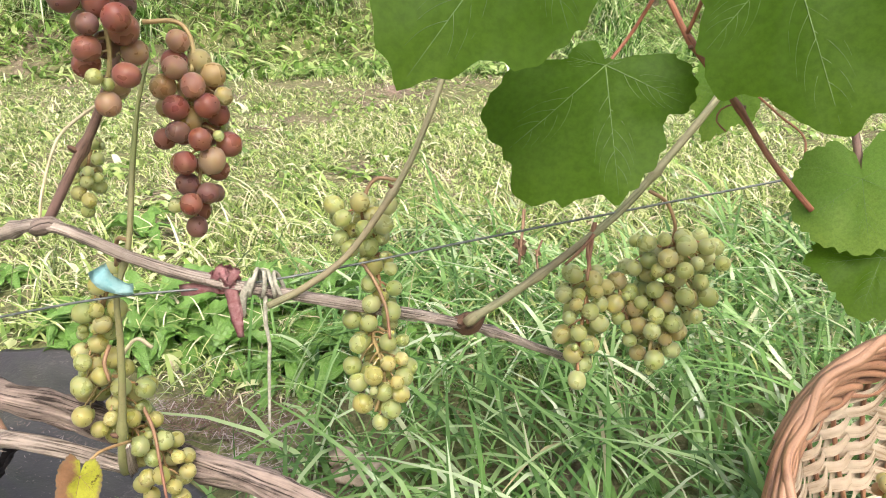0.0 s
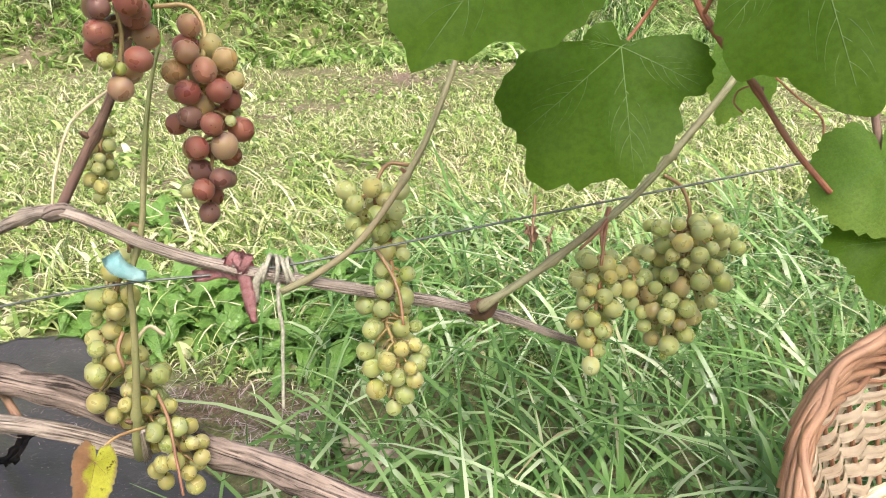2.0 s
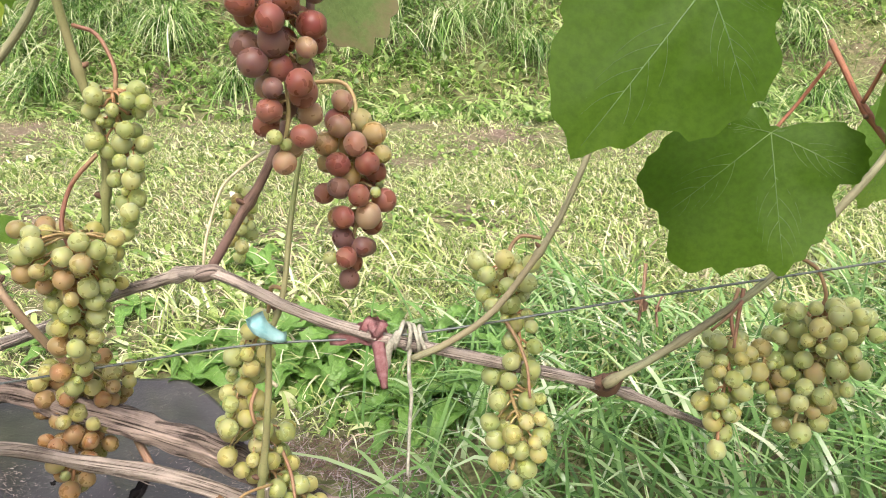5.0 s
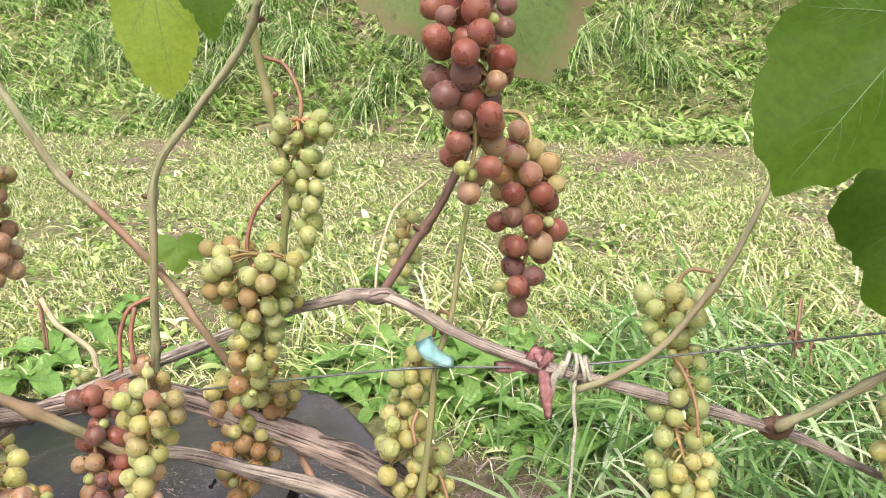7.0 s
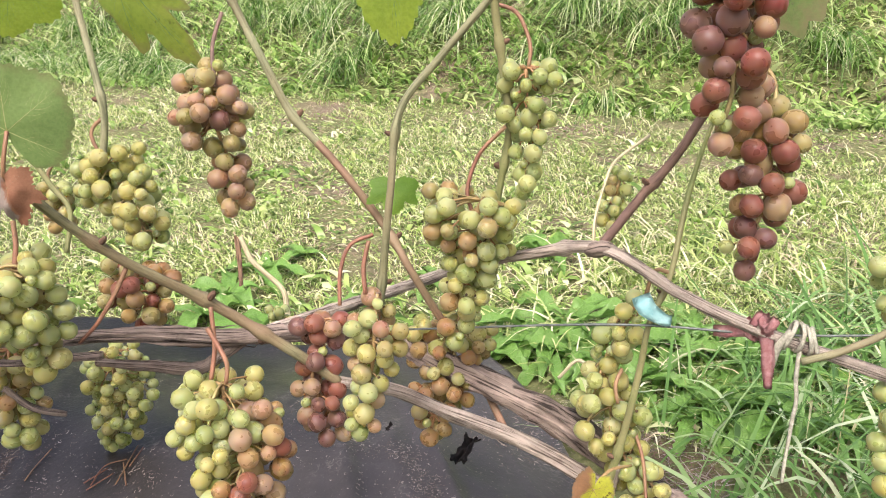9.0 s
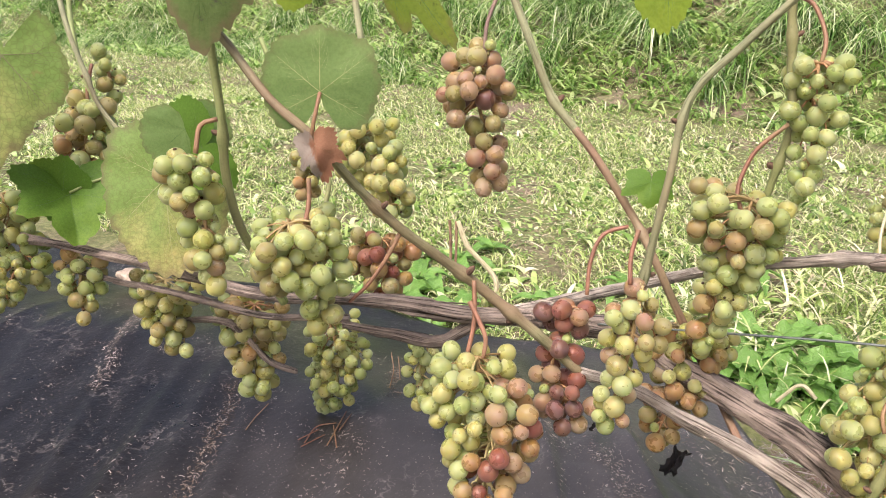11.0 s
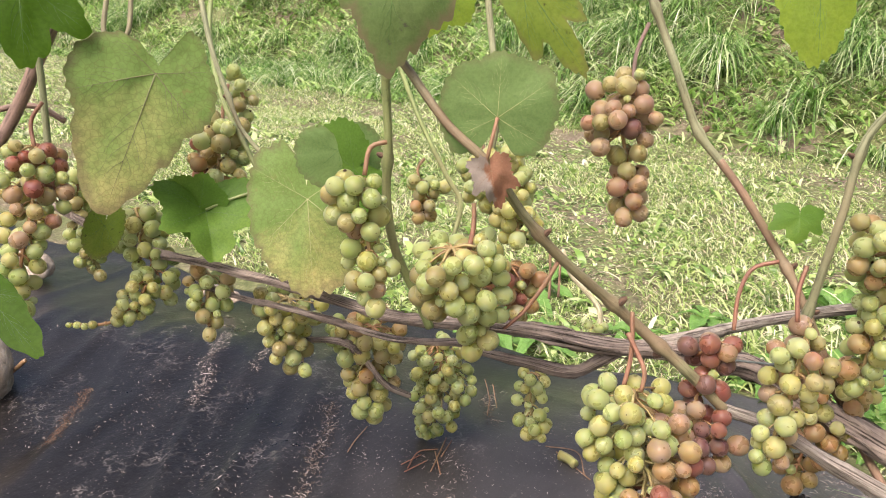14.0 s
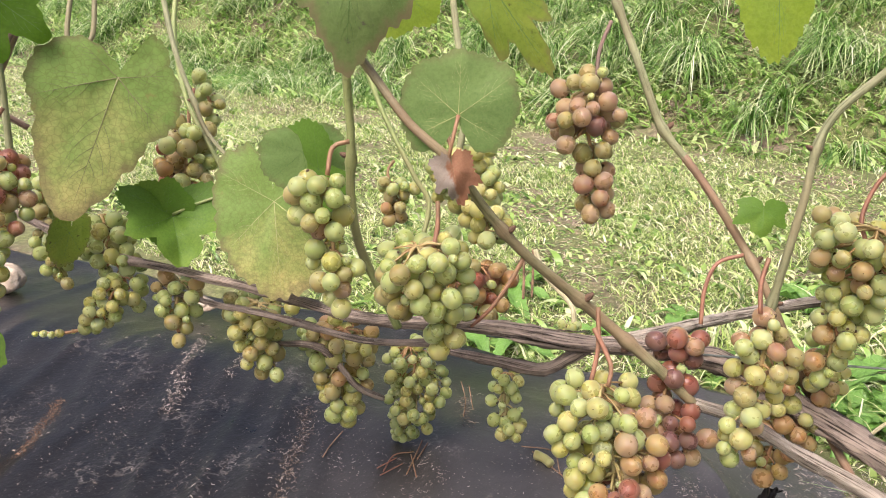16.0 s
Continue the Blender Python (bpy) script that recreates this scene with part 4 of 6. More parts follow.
def broad_weed(x, y, leaves, size, label, toothed=True, upright=0.5):
    """A rosette of broad weed leaves rooted at x, y."""
    weed_count[0] += 1
    rng = random.Random(900 + weed_count[0])
    z = bank(x, y)
    root = tagged(empty("weed_plant", (x, y, z)), label, "weed", "weeds beside the plastic")
    for k in range(leaves):
        a = 2 * math.pi * k / leaves + rng.uniform(-0.4, 0.4)
        length = size * rng.uniform(0.7, 1.35)
        up = rng.uniform(0.15, 1.0) * upright
        wide = length * rng.uniform(0.20, 0.32)
        out = Vector((math.cos(a), math.sin(a), 0))
        side = Vector((-math.sin(a), math.cos(a), 0))
        bm = bmesh.new()
        rows = []
        n = 30
        bend = rng.uniform(-0.5, 0.5)
        lobes = rng.uniform(5.0, 7.5)
        for i in range(n + 1):
            s = i / n
            c = Vector((x, y, z)) + side * bend * length * s * s * 0.5 + out * length * s * (1 - 0.25 * up) + Vector((0, 0, length * (up * 1.3 * s - (0.35 + 0.75 * up) * s * s) + 0.008))
            w = wide * math.sin(math.pi * min(1, 0.06 + 0.94 * s ** 0.75)) ** 0.8 * (0.5 if s > 0.97 else 1) + 0.002
            row = []
            for e in (-1.0, -0.5, 0.0, 0.5, 1.0):
                # teeth that point back towards the root, a crease along the rib, a crumpled blade
                cut = 1 - (0.60 * (1 - 0.45 * s) if toothed else 0.12) * ((s * lobes + (0.3 if e < 0 else 0.0)) % 1.0) if abs(e) == 1.0 else 1 - 0.15 * toothed
                edge = side * w * 0.5 * e * cut
                crumple = 0.42 * noise.noise((c + edge) * 38 + Vector((k, 0, 0))) * w
                row.append(bm.verts.new(c + edge + Vector((0, 0, abs(e) * w * 0.20 + crumple * abs(e)))))
            rows.append(row)
        for p, q in zip(rows, rows[1:]):
            for j in range(4):
                bm.faces.new((p[j], p[j + 1], q[j + 1], q[j]))
        part("leaf", bm, WEED, root)
    return root


def rock(x, y, z, size, label, squash=(1, 1, 0.7), seed=0):
    bm = bmesh.new()
    bmesh.ops.create_icosphere(bm, subdivisions=4, radius=1)
    for v in bm.verts:
        v.co *= 1 + 0.25 * noise.noise(v.co * 1.3 + Vector((seed, 0, 0))) + 0.06 * noise.noise(v.co * 6 + Vector((seed, 3, 0)))
        v.co = Vector((v.co.x * squash[0], v.co.y * squash[1], v.co.z * squash[2])) * size + Vector((x, y, z))
    return tagged(part("stone", bm, STONE), label, "stone")


def litter_patch(name, label, x, y, rx, ry, n, length, seed, mat=None):
    """Dry bits of plants lying on the plastic sheet."""
    rng = np.random.default_rng(seed)
    r, a = np.sqrt(rng.random(n)), rng.uniform(0, 2 * math.pi, n)
    px, py = x + rx * r * np.cos(a), y + ry * r * np.sin(a)
    base = np.array([(u, v, (sheet_height(u, v) if on_sheet(u, v) else bank(u, v)) + 0.0025) for u, v in zip(px, py)])
    size = rng.uniform(*length, n)
    tall = size * 0.12
    head = rng.uniform(0, 2 * math.pi, n)
    ob = strip_mesh(name, base, tall, np.minimum(size * 0.25, rng.uniform(0.0008, 0.0028, n)), size / np.maximum(tall, 1e-5), head, rng.uniform(0, 0.9, n), mat or LITTER, 4, 0.5, seed)
    return tagged(ob, label, "plant litter", kind="stuff")


def litter_line(name, label, a, b, spread, n, length, seed, mat=None, patchy=False):
    """Curled dry threads of flowers and straw, washed into a fold of the film from a to b or strewn in patches between them."""
    rng = np.random.default_rng(seed)
    mat = mat or LITTER
    verts, faces = [], []
    while len(faces) < n * 5:
        if patchy:
            x, y = rng.uniform(a[0], b[0]), rng.uniform(a[1], b[1])
            if clump(x, y, 7, seed) + 0.6 * clump(x, y, 30, seed + 4) < 0.22 or not on_sheet(x, y):
                continue
        else:
            f = rng.random()
            wob = spread * 0.9 * clump(f * 5, seed, 1.0, 2)
            x = a[0] + (b[0] - a[0]) * f + (rng.normal(0, spread * 0.5) + wob) * 0.81
            y = a[1] + (b[1] - a[1]) * f + (rng.normal(0, spread * 0.5) + wob) * 0.58
        size, head = 0.75 * rng.uniform(*length), rng.uniform(0, 6.28)
        turn, w = rng.normal(0, 0.55), rng.uniform(0.0003, 0.0008)
        k = len(verts)
        for i in range(6):
            u, v = -math.sin(head) * w / 2, math.cos(head) * w / 2
            z = sheet_height(x, y) + 0.0012 + rng.uniform(0, 0.0012)
            verts += [(x - u, y - v, z), (x + u, y + v, z + 0.0003)]
            x, y = x + math.cos(head) * size / 5, y + math.sin(head) * size / 5
            head += turn
        faces += [(k + 2 * i, k + 2 * i + 1, k + 2 * i + 3, k + 2 * i + 2) for i in range(5)]
    me = bpy.data.meshes.new(name)
    me.from_pydata(verts, [], faces)
    me.materials.append(mat)
    return tagged(new(name, me), label, "plant litter", kind="stuff")


def twig(pts, radius, label, mat=None, name="twig"):
    bm = bmesh.new()
    tube(bm, pts, radius, 6, 0.25, 0.004)
    return tagged(part(name, bm, mat or DEAD), label, "twig")


def crumpled_leaf(at, size, label, mat, seed):
    bm = bmesh.new()
    n = 14
    grid = []
    for i in range(n + 1):
        row = []
        for j in range(n + 1):
            u, v = i / n * 2 - 1, j / n * 2 - 1
            edge = 1 + 0.35 * noise.noise(Vector((u * 2 + seed, v * 2, 1)))
            p = Vector((u * edge * (0.30 + 0.22 * noise.noise(Vector((v * 3.5, seed, 2)))), v * edge, 0.35 * noise.noise(Vector((u * 1.7, v * 1.7, seed))) + 0.25 * abs(u) + 0.1))
            row.append(bm.verts.new(p * size + Vector(at)))
        grid.append(row)
    for a, b in zip(grid, grid[1:]):
        for j in range(n):
            bm.faces.new((a[j], b[j], b[j + 1], a[j + 1]))
    bmesh.ops.solidify(bm, geom=bm.faces[:], thickness=0.0006)
    return tagged(part("dry_leaf", bm, mat), label, "leaf")


def wicker_basket(centre, radius, tilt, depth):
    """A round willow basket, its rim's plane leaning by tilt degrees towards -Y."""
    centre = Vector(centre)
    frame_m = Matrix.Translation(centre) @ Matrix.Rotation(radians(tilt), 4, "X")
    root = tagged(empty("wicker_basket", frame_m @ Vector((0, 0, -depth))), "round woven willow basket with brown rim and pale sides", "basket")
    stakes = 30

    def wall(a, s):
        """s: 0 at the floor, 1 at the rim."""
        r = radius * (0.56 + 0.44 * math.sin(s * math.pi / 2))
        return Vector((math.cos(a) * r, math.sin(a) * r, -depth * (1 - s)))

    def round_rod(name, s0, thick, mat, swing, twist=0.0, flat=1.0, start=0.0, span=1.0, rise=0.0):
        bm = bmesh.new()
        n = stakes * 4
        line = []
        for k in range(int(n * span) + 1):
            a = start + 2 * math.pi * k / n
            p = wall(a, s0 + rise * math.sin(a * stakes / 3 + twist))
            out = Vector((math.cos(a), math.sin(a), 0))
            line.append((*(frame_m @ (p + out * swing * math.cos(a * stakes / 2 + twist))), thick * (1 + 0.12 * noise.noise(p * 40))))
        tube(bm, line, sides=6, rough=0.12, step=0.006, flat=flat)
        part(name, bm, mat, root)

    for k in range(stakes):
        a = 2 * math.pi * k / stakes
        bm = bmesh.new()
        tube(bm, [(*(frame_m @ wall(a, s)), 0.0024) for s in (0, 0.3, 0.6, 1.0)], sides=6, rough=0.15, step=0.01)
        part("stake", bm, WICKER_BROWN, root)

    def flat_strip(s0, swing, wide):
        """A split willow band woven in and out of the stakes."""
        bm = bmesh.new()
        n = stakes * 5
        rows = []
        for k in range(n + 1):
            a = 2 * math.pi * k / n
            out = Vector((math.cos(a), math.sin(a), 0))
            rise = 0.03 * math.sin(a * 5 + s0 * 60) + 0.03 * noise.noise(out * 6 + Vector((0, 0, s0 * 30)))
            w = wide * (1 + 0.25 * noise.noise(out * 9 + Vector((s0 * 40, 0, 0))))
            push = out * swing * math.cos(a * stakes / 2)
            lo, hi = wall(a, max(s0 + rise - w, 0.0)) + push, wall(a, s0 + rise + w) + push
            rows.append([bm.verts.new(frame_m @ p) for p in (lo, lo.lerp(hi, 0.5) - out * 0.0012, hi)])
        uv = bm.loops.layers.uv.verify()
        for i, (p, q) in enumerate(zip(rows, rows[1:])):
            for j in (0, 1):
                f = bm.faces.new((p[j], q[j], q[j + 1], p[j + 1]))
                for loop, u, v in zip(f.loops, (j, j, j + 1, j + 1), (i, i + 1, i + 1, i)):
                    loop[uv].uv = (u * 0.5, v * 0.1)
        bmesh.ops.solidify(bm, geom=bm.faces[:], thickness=0.0016)
        part("pale_strip", bm, WICKER_PALE, root)

    for k in range(12):
        flat_strip(0.04 + 0.054 * k, 0.0060 * (1 if k % 2 else -1), 0.036)
    for k in range(7):
        round_rod("brown_weaver", 0.62 + 0.05 * k, 0.0032, WICKER_BROWN, 0.0045, math.pi * (k % 2), rise=0.012)
    # slanting rods of the border, each bent down behind the next
    for k in range(44):
        a = 2 * math.pi * (k + 0.3 * math.sin(k * 2.7)) / 44
        bm = bmesh.new()
        line = []
        for i in range(9):
            s = i / 8
            b = a + s * 2 * math.pi / stakes * (6.0 + 0.8 * math.sin(k * 4.1))
            p = wall(b, 0.56 + 0.46 * math.sin(math.pi * (0.15 + 0.62 * s)))
            out = Vector((math.cos(b), math.sin(b), 0))
            line.append((*(frame_m @ (p - out * (0.009 - 0.018 * s))), 0.0040 + 0.0006 * math.sin(k * 1.7)))
        tube(bm, line, sides=7, rough=0.12, step=0.008)
        part("border_rod", bm, WICKER_BROWN, root)
    round_rod("rim", 1.0, 0.0044, WICKER_BROWN, 0.003, 0.0)
    round_rod("rim", 1.035, 0.0042, WICKER_BROWN, 0.003, math.pi)
    bm = bmesh.new()
    for k in range(9):
        r = radius * 0.56 * (k + 0.5) / 9
        tube(bm, [(*(frame_m @ Vector((r * math.cos(a), r * math.sin(a), -depth + 0.003 * math.cos(a * 8 + k * math.pi)))), 0.0065) for a in np.linspace(0, 2 * math.pi, 40)], sides=6, step=0.02)
    part("woven_floor", bm, WICKER_PALE, root)
    return root


# ---- the vine: canes and shoots ----
vine = tagged(empty("grapevine", (-0.3, 0.65, 0.05)), "old grapevine with peeling grey canes and green shoots", "vine")
rod("cane", [(-0.536, 0.485, 0.341, 0.0050), (-0.510, 0.525, 0.342, 0.0055), (-0.477, 0.669, 0.318, 0.0055), (-0.400, 0.628, 0.365, 0.0050), (-0.330, 0.585, 0.402, 0.0045), (-0.264, 0.549, 0.429, 0.0046), (-0.205, 0.548, 0.402, 0.0044), (-0.150, 0.556, 0.378, 0.0046), (-0.040, 0.585, 0.338, 0.0043), (0.036, 0.613, 0.305, 0.0042), (0.100, 0.645, 0.262, 0.0036), (0.161, 0.676, 0.218, 0.0032)], CANE_GREY, vine, knots=(0.45, 0.86), rough=0.2, sides=22, fibre=0.22, label="grey peeling bearing cane")
rod("cane", [(-1.101, 0.264, 0.418, 0.0034), (-1.040, 0.277, 0.400, 0.0036), (-0.977, 0.292, 0.383, 0.0038), (-0.885, 0.320, 0.376, 0.0039), (-0.785, 0.354, 0.364, 0.0043), (-0.707, 0.371, 0.358, 0.0046), (-0.636, 0.396, 0.363, 0.0053), (-0.598, 0.423, 0.358, 0.0062), (-0.558, 0.456, 0.346, 0.0075), (-0.516, 0.498, 0.337, 0.0076), (-0.467, 0.561, 0.313, 0.0092), (-0.404, 0.574, 0.287, 0.0109), (-0.347, 0.581, 0.265, 0.0115), (-0.284, 0.587, 0.237, 0.0126), (-0.213, 0.595, 0.183, 0.0131), (-0.165, 0.595, 0.161, 0.0132), (-0.110, 0.584, 0.140, 0.0132), (-0.029, 0.574, 0.100, 0.0134)], BARK, vine, rough=0.4, sides=22, fibre=0.34, label="thick old cane with shredding bark")
rod("cane", [(-0.653, 0.413, 0.327, 0.0034), (-0.612, 0.430, 0.323, 0.0043), (-0.576, 0.444, 0.320, 0.0047), (-0.559, 0.461, 0.329, 0.0043), (-0.546, 0.475, 0.338, 0.0043)], BARK, vine, rough=0.45, sides=22, fibre=0.34, label="knobbly old cane stub")
rod("cane", [(-0.858, 0.394, 0.283, 0.0029), (-0.803, 0.412, 0.285, 0.0034), (-0.781, 0.436, 0.240, 0.0034), (-0.769, 0.462, 0.219, 0.0029)], BARK, vine, rough=0.3, fibre=0.34, label="thin dark old twig")
rod("cane", [(-0.927, 0.316, 0.350, 0.0027), (-0.869, 0.344, 0.339, 0.0027), (-0.794, 0.361, 0.337, 0.0031), (-0.715, 0.380, 0.332, 0.0030), (-0.650, 0.418, 0.332, 0.0039)], BARK, vine, rough=0.3, fibre=0.34, label="thin dark old twig")
rod("shoot", [(-0.633, 0.290, 0.588, 0.0030), (-0.626, 0.295, 0.578, 0.0031), (-0.599, 0.301, 0.546, 0.0031), (-0.575, 0.314, 0.521, 0.0035), (-0.565, 0.340, 0.485, 0.0037), (-0.551, 0.368, 0.450, 0.0039), (-0.524, 0.418, 0.399, 0.0047), (-0.483, 0.451, 0.351, 0.0049), (-0.456, 0.472, 0.317, 0.0046)], CANE_BROWN, vine, knots=(0.42, 0.66, 0.8), rough=0.05, sides=10, label="brown and green ripening shoot")
rod("cane", [(-0.456, 0.472, 0.317, 0.0046), (-0.425, 0.506, 0.296, 0.0052), (-0.386, 0.532, 0.267, 0.0059), (-0.341, 0.556, 0.240, 0.0069), (-0.298, 0.568, 0.216, 0.0069), (-0.256, 0.574, 0.193, 0.0066), (-0.248, 0.562, 0.206, 0.0046), (-0.243, 0.552, 0.235, 0.0036)], CANE_GREY, vine, rough=0.3, sides=22, fibre=0.22, label="grey peeling cane")
rod("shoot", [(-0.306, 0.480, 0.649, 0.0027), (-0.315, 0.486, 0.633, 0.0028), (-0.332, 0.489, 0.612, 0.0029), (-0.363, 0.483, 0.577, 0.0029), (-0.392, 0.477, 0.540, 0.0030), (-0.398, 0.469, 0.486, 0.0031), (-0.403, 0.466, 0.446, 0.0032), (-0.408, 0.466, 0.411, 0.0033), (-0.414, 0.463, 0.372, 0.0033)], CANE_TAN, vine, knots=(0.05, 0.5, 0.86), rough=0.05, label="greyish green shoot")
rod("shoot", [(-0.345, 0.565, 0.237, 0.0040), (-0.386, 0.601, 0.270, 0.0042), (-0.412, 0.575, 0.337, 0.0040), (-0.433, 0.564, 0.384, 0.0039), (-0.458, 0.570, 0.417, 0.0039), (-0.493, 0.565, 0.465, 0.0039), (-0.514, 0.5615, 0.4895, 0.0039)], CANE_RUST, vine, knots=(0.68,), rough=0.05, label="reddish brown shoot")
rod("shoot", [(-0.511, 0.562, 0.486, 0.0038), (-0.535, 0.558, 0.514, 0.0040), (-0.555, 0.552, 0.561, 0.0038), (-0.578, 0.550, 0.610, 0.0037), (-0.602, 0.548, 0.665, 0.0036)], CANE_TAN, vine, knots=(0.16, 0.7), rough=0.05, label="olive green upper shoot")
rod("shoot", [(-0.267, 0.557, 0.427, 0.0041), (-0.239, 0.557, 0.470, 0.0039), (-0.216, 0.553, 0.504, 0.0037), (-0.195, 0.553, 0.547, 0.0036), (-0.179, 0.552, 0.592, 0.0034), (-0.171, 0.552, 0.641, 0.0032)], CANE_PURPLE, vine, knots=(0.28,), rough=0.05, label="dark purplish brown shoot")
rod("shoot", [(-0.192, 0.603, 0.535, 0.0016), (-0.201, 0.594, 0.505, 0.0018), (-0.209, 0.583, 0.462, 0.0025), (-0.214, 0.562, 0.409, 0.0025), (-0.225, 0.551, 0.373, 0.0025), (-0.229, 0.550, 0.335, 0.0030), (-0.236, 0.549, 0.284, 0.0034), (-0.247, 0.551, 0.225, 0.0040), (-0.254, 0.566, 0.196, 0.0052)], SHOOT_GREEN, vine, knots=(0.42, 0.83), rough=0.05, label="thin yellowish green shoot")
rod("shoot", [(-0.117, 0.557, 0.357, 0.0032), (-0.089, 0.563, 0.369, 0.0031), (-0.054, 0.574, 0.393, 0.0030), (-0.016, 0.596, 0.441, 0.0029), (0.003, 0.613, 0.476, 0.0028), (0.017, 0.628, 0.509, 0.0027), (0.026, 0.644, 0.542, 0.0026)], CANE_TAN, vine, knots=(0.5,), rough=0.05, label="tan green shoot")
rod("shoot", [(0.035, 0.599, 0.314, 0.0040), (0.047, 0.599, 0.323, 0.0039), (0.073, 0.602, 0.339, 0.0038), (0.110, 0.609, 0.364, 0.0037), (0.158, 0.620, 0.400, 0.0036), (0.194, 0.632, 0.437, 0.0036), (0.242, 0.652, 0.491, 0.0035), (0.266, 0.668, 0.535, 0.0034)], CANE_TAN, vine, knots=(0.02, 0.22, 0.6), rough=0.05, label="tan side cane")
rod("shoot", [(0.152, 0.555, 0.594, 0.0022), (0.163, 0.549, 0.574, 0.0022), (0.173, 0.544, 0.556, 0.0023), (0.188, 0.538, 0.536, 0.0023), (0.206, 0.532, 0.515, 0.0023), (0.232, 0.517, 0.477, 0.0023), (0.258, 0.507, 0.448, 0.0023)], CANE_RED, vine, knots=(0.27, 0.55), rough=0.05, label="red brown shoot")
rod("shoot", [(-0.361, 0.578, 0.634, 0.0038), (-0.361, 0.584, 0.600, 0.0037), (-0.356, 0.587, 0.556, 0.0036), (-0.350, 0.587, 0.508, 0.0036), (-0.357, 0.587, 0.463, 0.0034), (-0.364, 0.588, 0.425, 0.0030)], SHOOT_GREEN, vine, knots=(0.3, 0.75), rough=0.05, label="green shoot")
rod("dead_twig", [(-0.252, 0.667, 0.489, 0.0015), (-0.256, 0.649, 0.488, 0.0014), (-0.271, 0.625, 0.477, 0.0014), (-0.274, 0.604, 0.467, 0.0014), (-0.276, 0.578, 0.443, 0.0013), (-0.272, 0.556, 0.427, 0.0013)], SHOOT_PALE, vine, rough=0.25, label="pale dead twig")
rod("shoot", [(-0.647, 0.297, 0.598, 0.0032), (-0.651, 0.302, 0.569, 0.0033), (-0.652, 0.305, 0.525, 0.0034), (-0.656, 0.307, 0.486, 0.0036), (-0.654, 0.313, 0.447, 0.0037), (-0.646, 0.326, 0.410, 0.0038), (-0.642, 0.338, 0.380, 0.0039)], SHOOT_GREEN, vine, knots=(0.38,), rough=0.05, label="green shoot")
rod("shoot", [(-0.785, 0.466, 0.557, 0.0026), (-0.757, 0.465, 0.506, 0.0026), (-0.728, 0.467, 0.460, 0.0026), (-0.713, 0.469, 0.436, 0.0026), (-0.711, 0.455, 0.402, 0.0026)], SHOOT_GREEN, vine, rough=0.05, label="thin green shoot")
rod("shoot", [(-0.944, 0.371, 0.624, 0.0028), (-0.920, 0.362, 0.570, 0.0027), (-0.897, 0.358, 0.532, 0.0024), (-0.875, 0.356, 0.499, 0.0022), (-0.841, 0.364, 0.467, 0.0020), (-0.811, 0.372, 0.442, 0.0019), (-0.778, 0.378, 0.407, 0.0017)], CANE_TAN, vine, knots=(0.4,), rough=0.05, label="thin olive shoot")
rod("shoot", [(-0.969, 0.405, 0.623, 0.0027), (-0.957, 0.389, 0.577, 0.0027), (-0.932, 0.378, 0.521, 0.0027), (-0.897, 0.378, 0.472, 0.0027), (-0.873, 0.376, 0.438, 0.0027), (-0.856, 0.365, 0.394, 0.0027)], SHOOT_GREEN, vine, rough=0.05, label="thin green shoot")
rod("shoot", [(-0.998, 0.260, 0.591, 0.0063), (-1.008, 0.242, 0.553, 0.0064), (-1.017, 0.229, 0.524, 0.0064), (-1.028, 0.214, 0.495, 0.0065), (-1.049, 0.185, 0.451, 0.0065)], CANE_PURPLE, vine, rough=0.05, label="dark purplish brown shoot")
rod("shoot", [(-0.995, 0.240, 0.601, 0.0033), (-0.994, 0.240, 0.559, 0.0034), (-0.991, 0.236, 0.504, 0.0034), (-0.990, 0.232, 0.452, 0.0035)], CANE_TAN, vine, rough=0.05, label="tan shoot")
rod("shoot", [(-1.051, 0.211, 0.513, 0.0030), (-1.036, 0.234, 0.518, 0.0030), (-1.026, 0.249, 0.516, 0.0031), (-1.012, 0.264, 0.503, 0.0031)], CANE_PURPLE, vine, rough=0.05, label="dark twig")
rod("shoot", [(-1.087, 0.364, 0.616, 0.0029), (-1.079, 0.350, 0.573, 0.0029), (-1.061, 0.364, 0.573, 0.0029), (-1.068, 0.379, 0.616, 0.0029)], CANE_TAN, vine, rough=0.05, label="thin tan shoot")
rod("shoot", [(-0.752, 0.550, 0.660, 0.0036), (-0.738, 0.543, 0.595, 0.0036), (-0.725, 0.536, 0.546, 0.0036), (-0.717, 0.530, 0.506, 0.0037), (-0.718, 0.519, 0.465, 0.0037)], CANE_TAN, vine, knots=(0.7,), rough=0.05, label="thin tan shoot")
rod("shoot", [(0.284, 0.536, 0.513, 0.0030), (0.288, 0.527, 0.493, 0.0030), (0.291, 0.515, 0.467, 0.0030)], CANE_PURPLE, vine, rough=0.05, label="dark shoot")
rod("tendril", [(0.236, 0.569, 0.510, 0.0009), (0.253, 0.565, 0.496, 0.0009), (0.271, 0.560, 0.481, 0.0009), (0.270, 0.553, 0.460, 0.0009), (0.271, 0.549, 0.445, 0.0009)], CANE_RED, vine, rough=0.05, label="thin brown tendril")
rod("tendril", [(0.208, 0.538, 0.512, 0.0007), (0.199, 0.536, 0.509, 0.0007), (0.196, 0.533, 0.502, 0.0007), (0.202, 0.530, 0.496, 0.0007)], CANE_RED, vine, rough=0.05, sides=6, label="curled tendril")
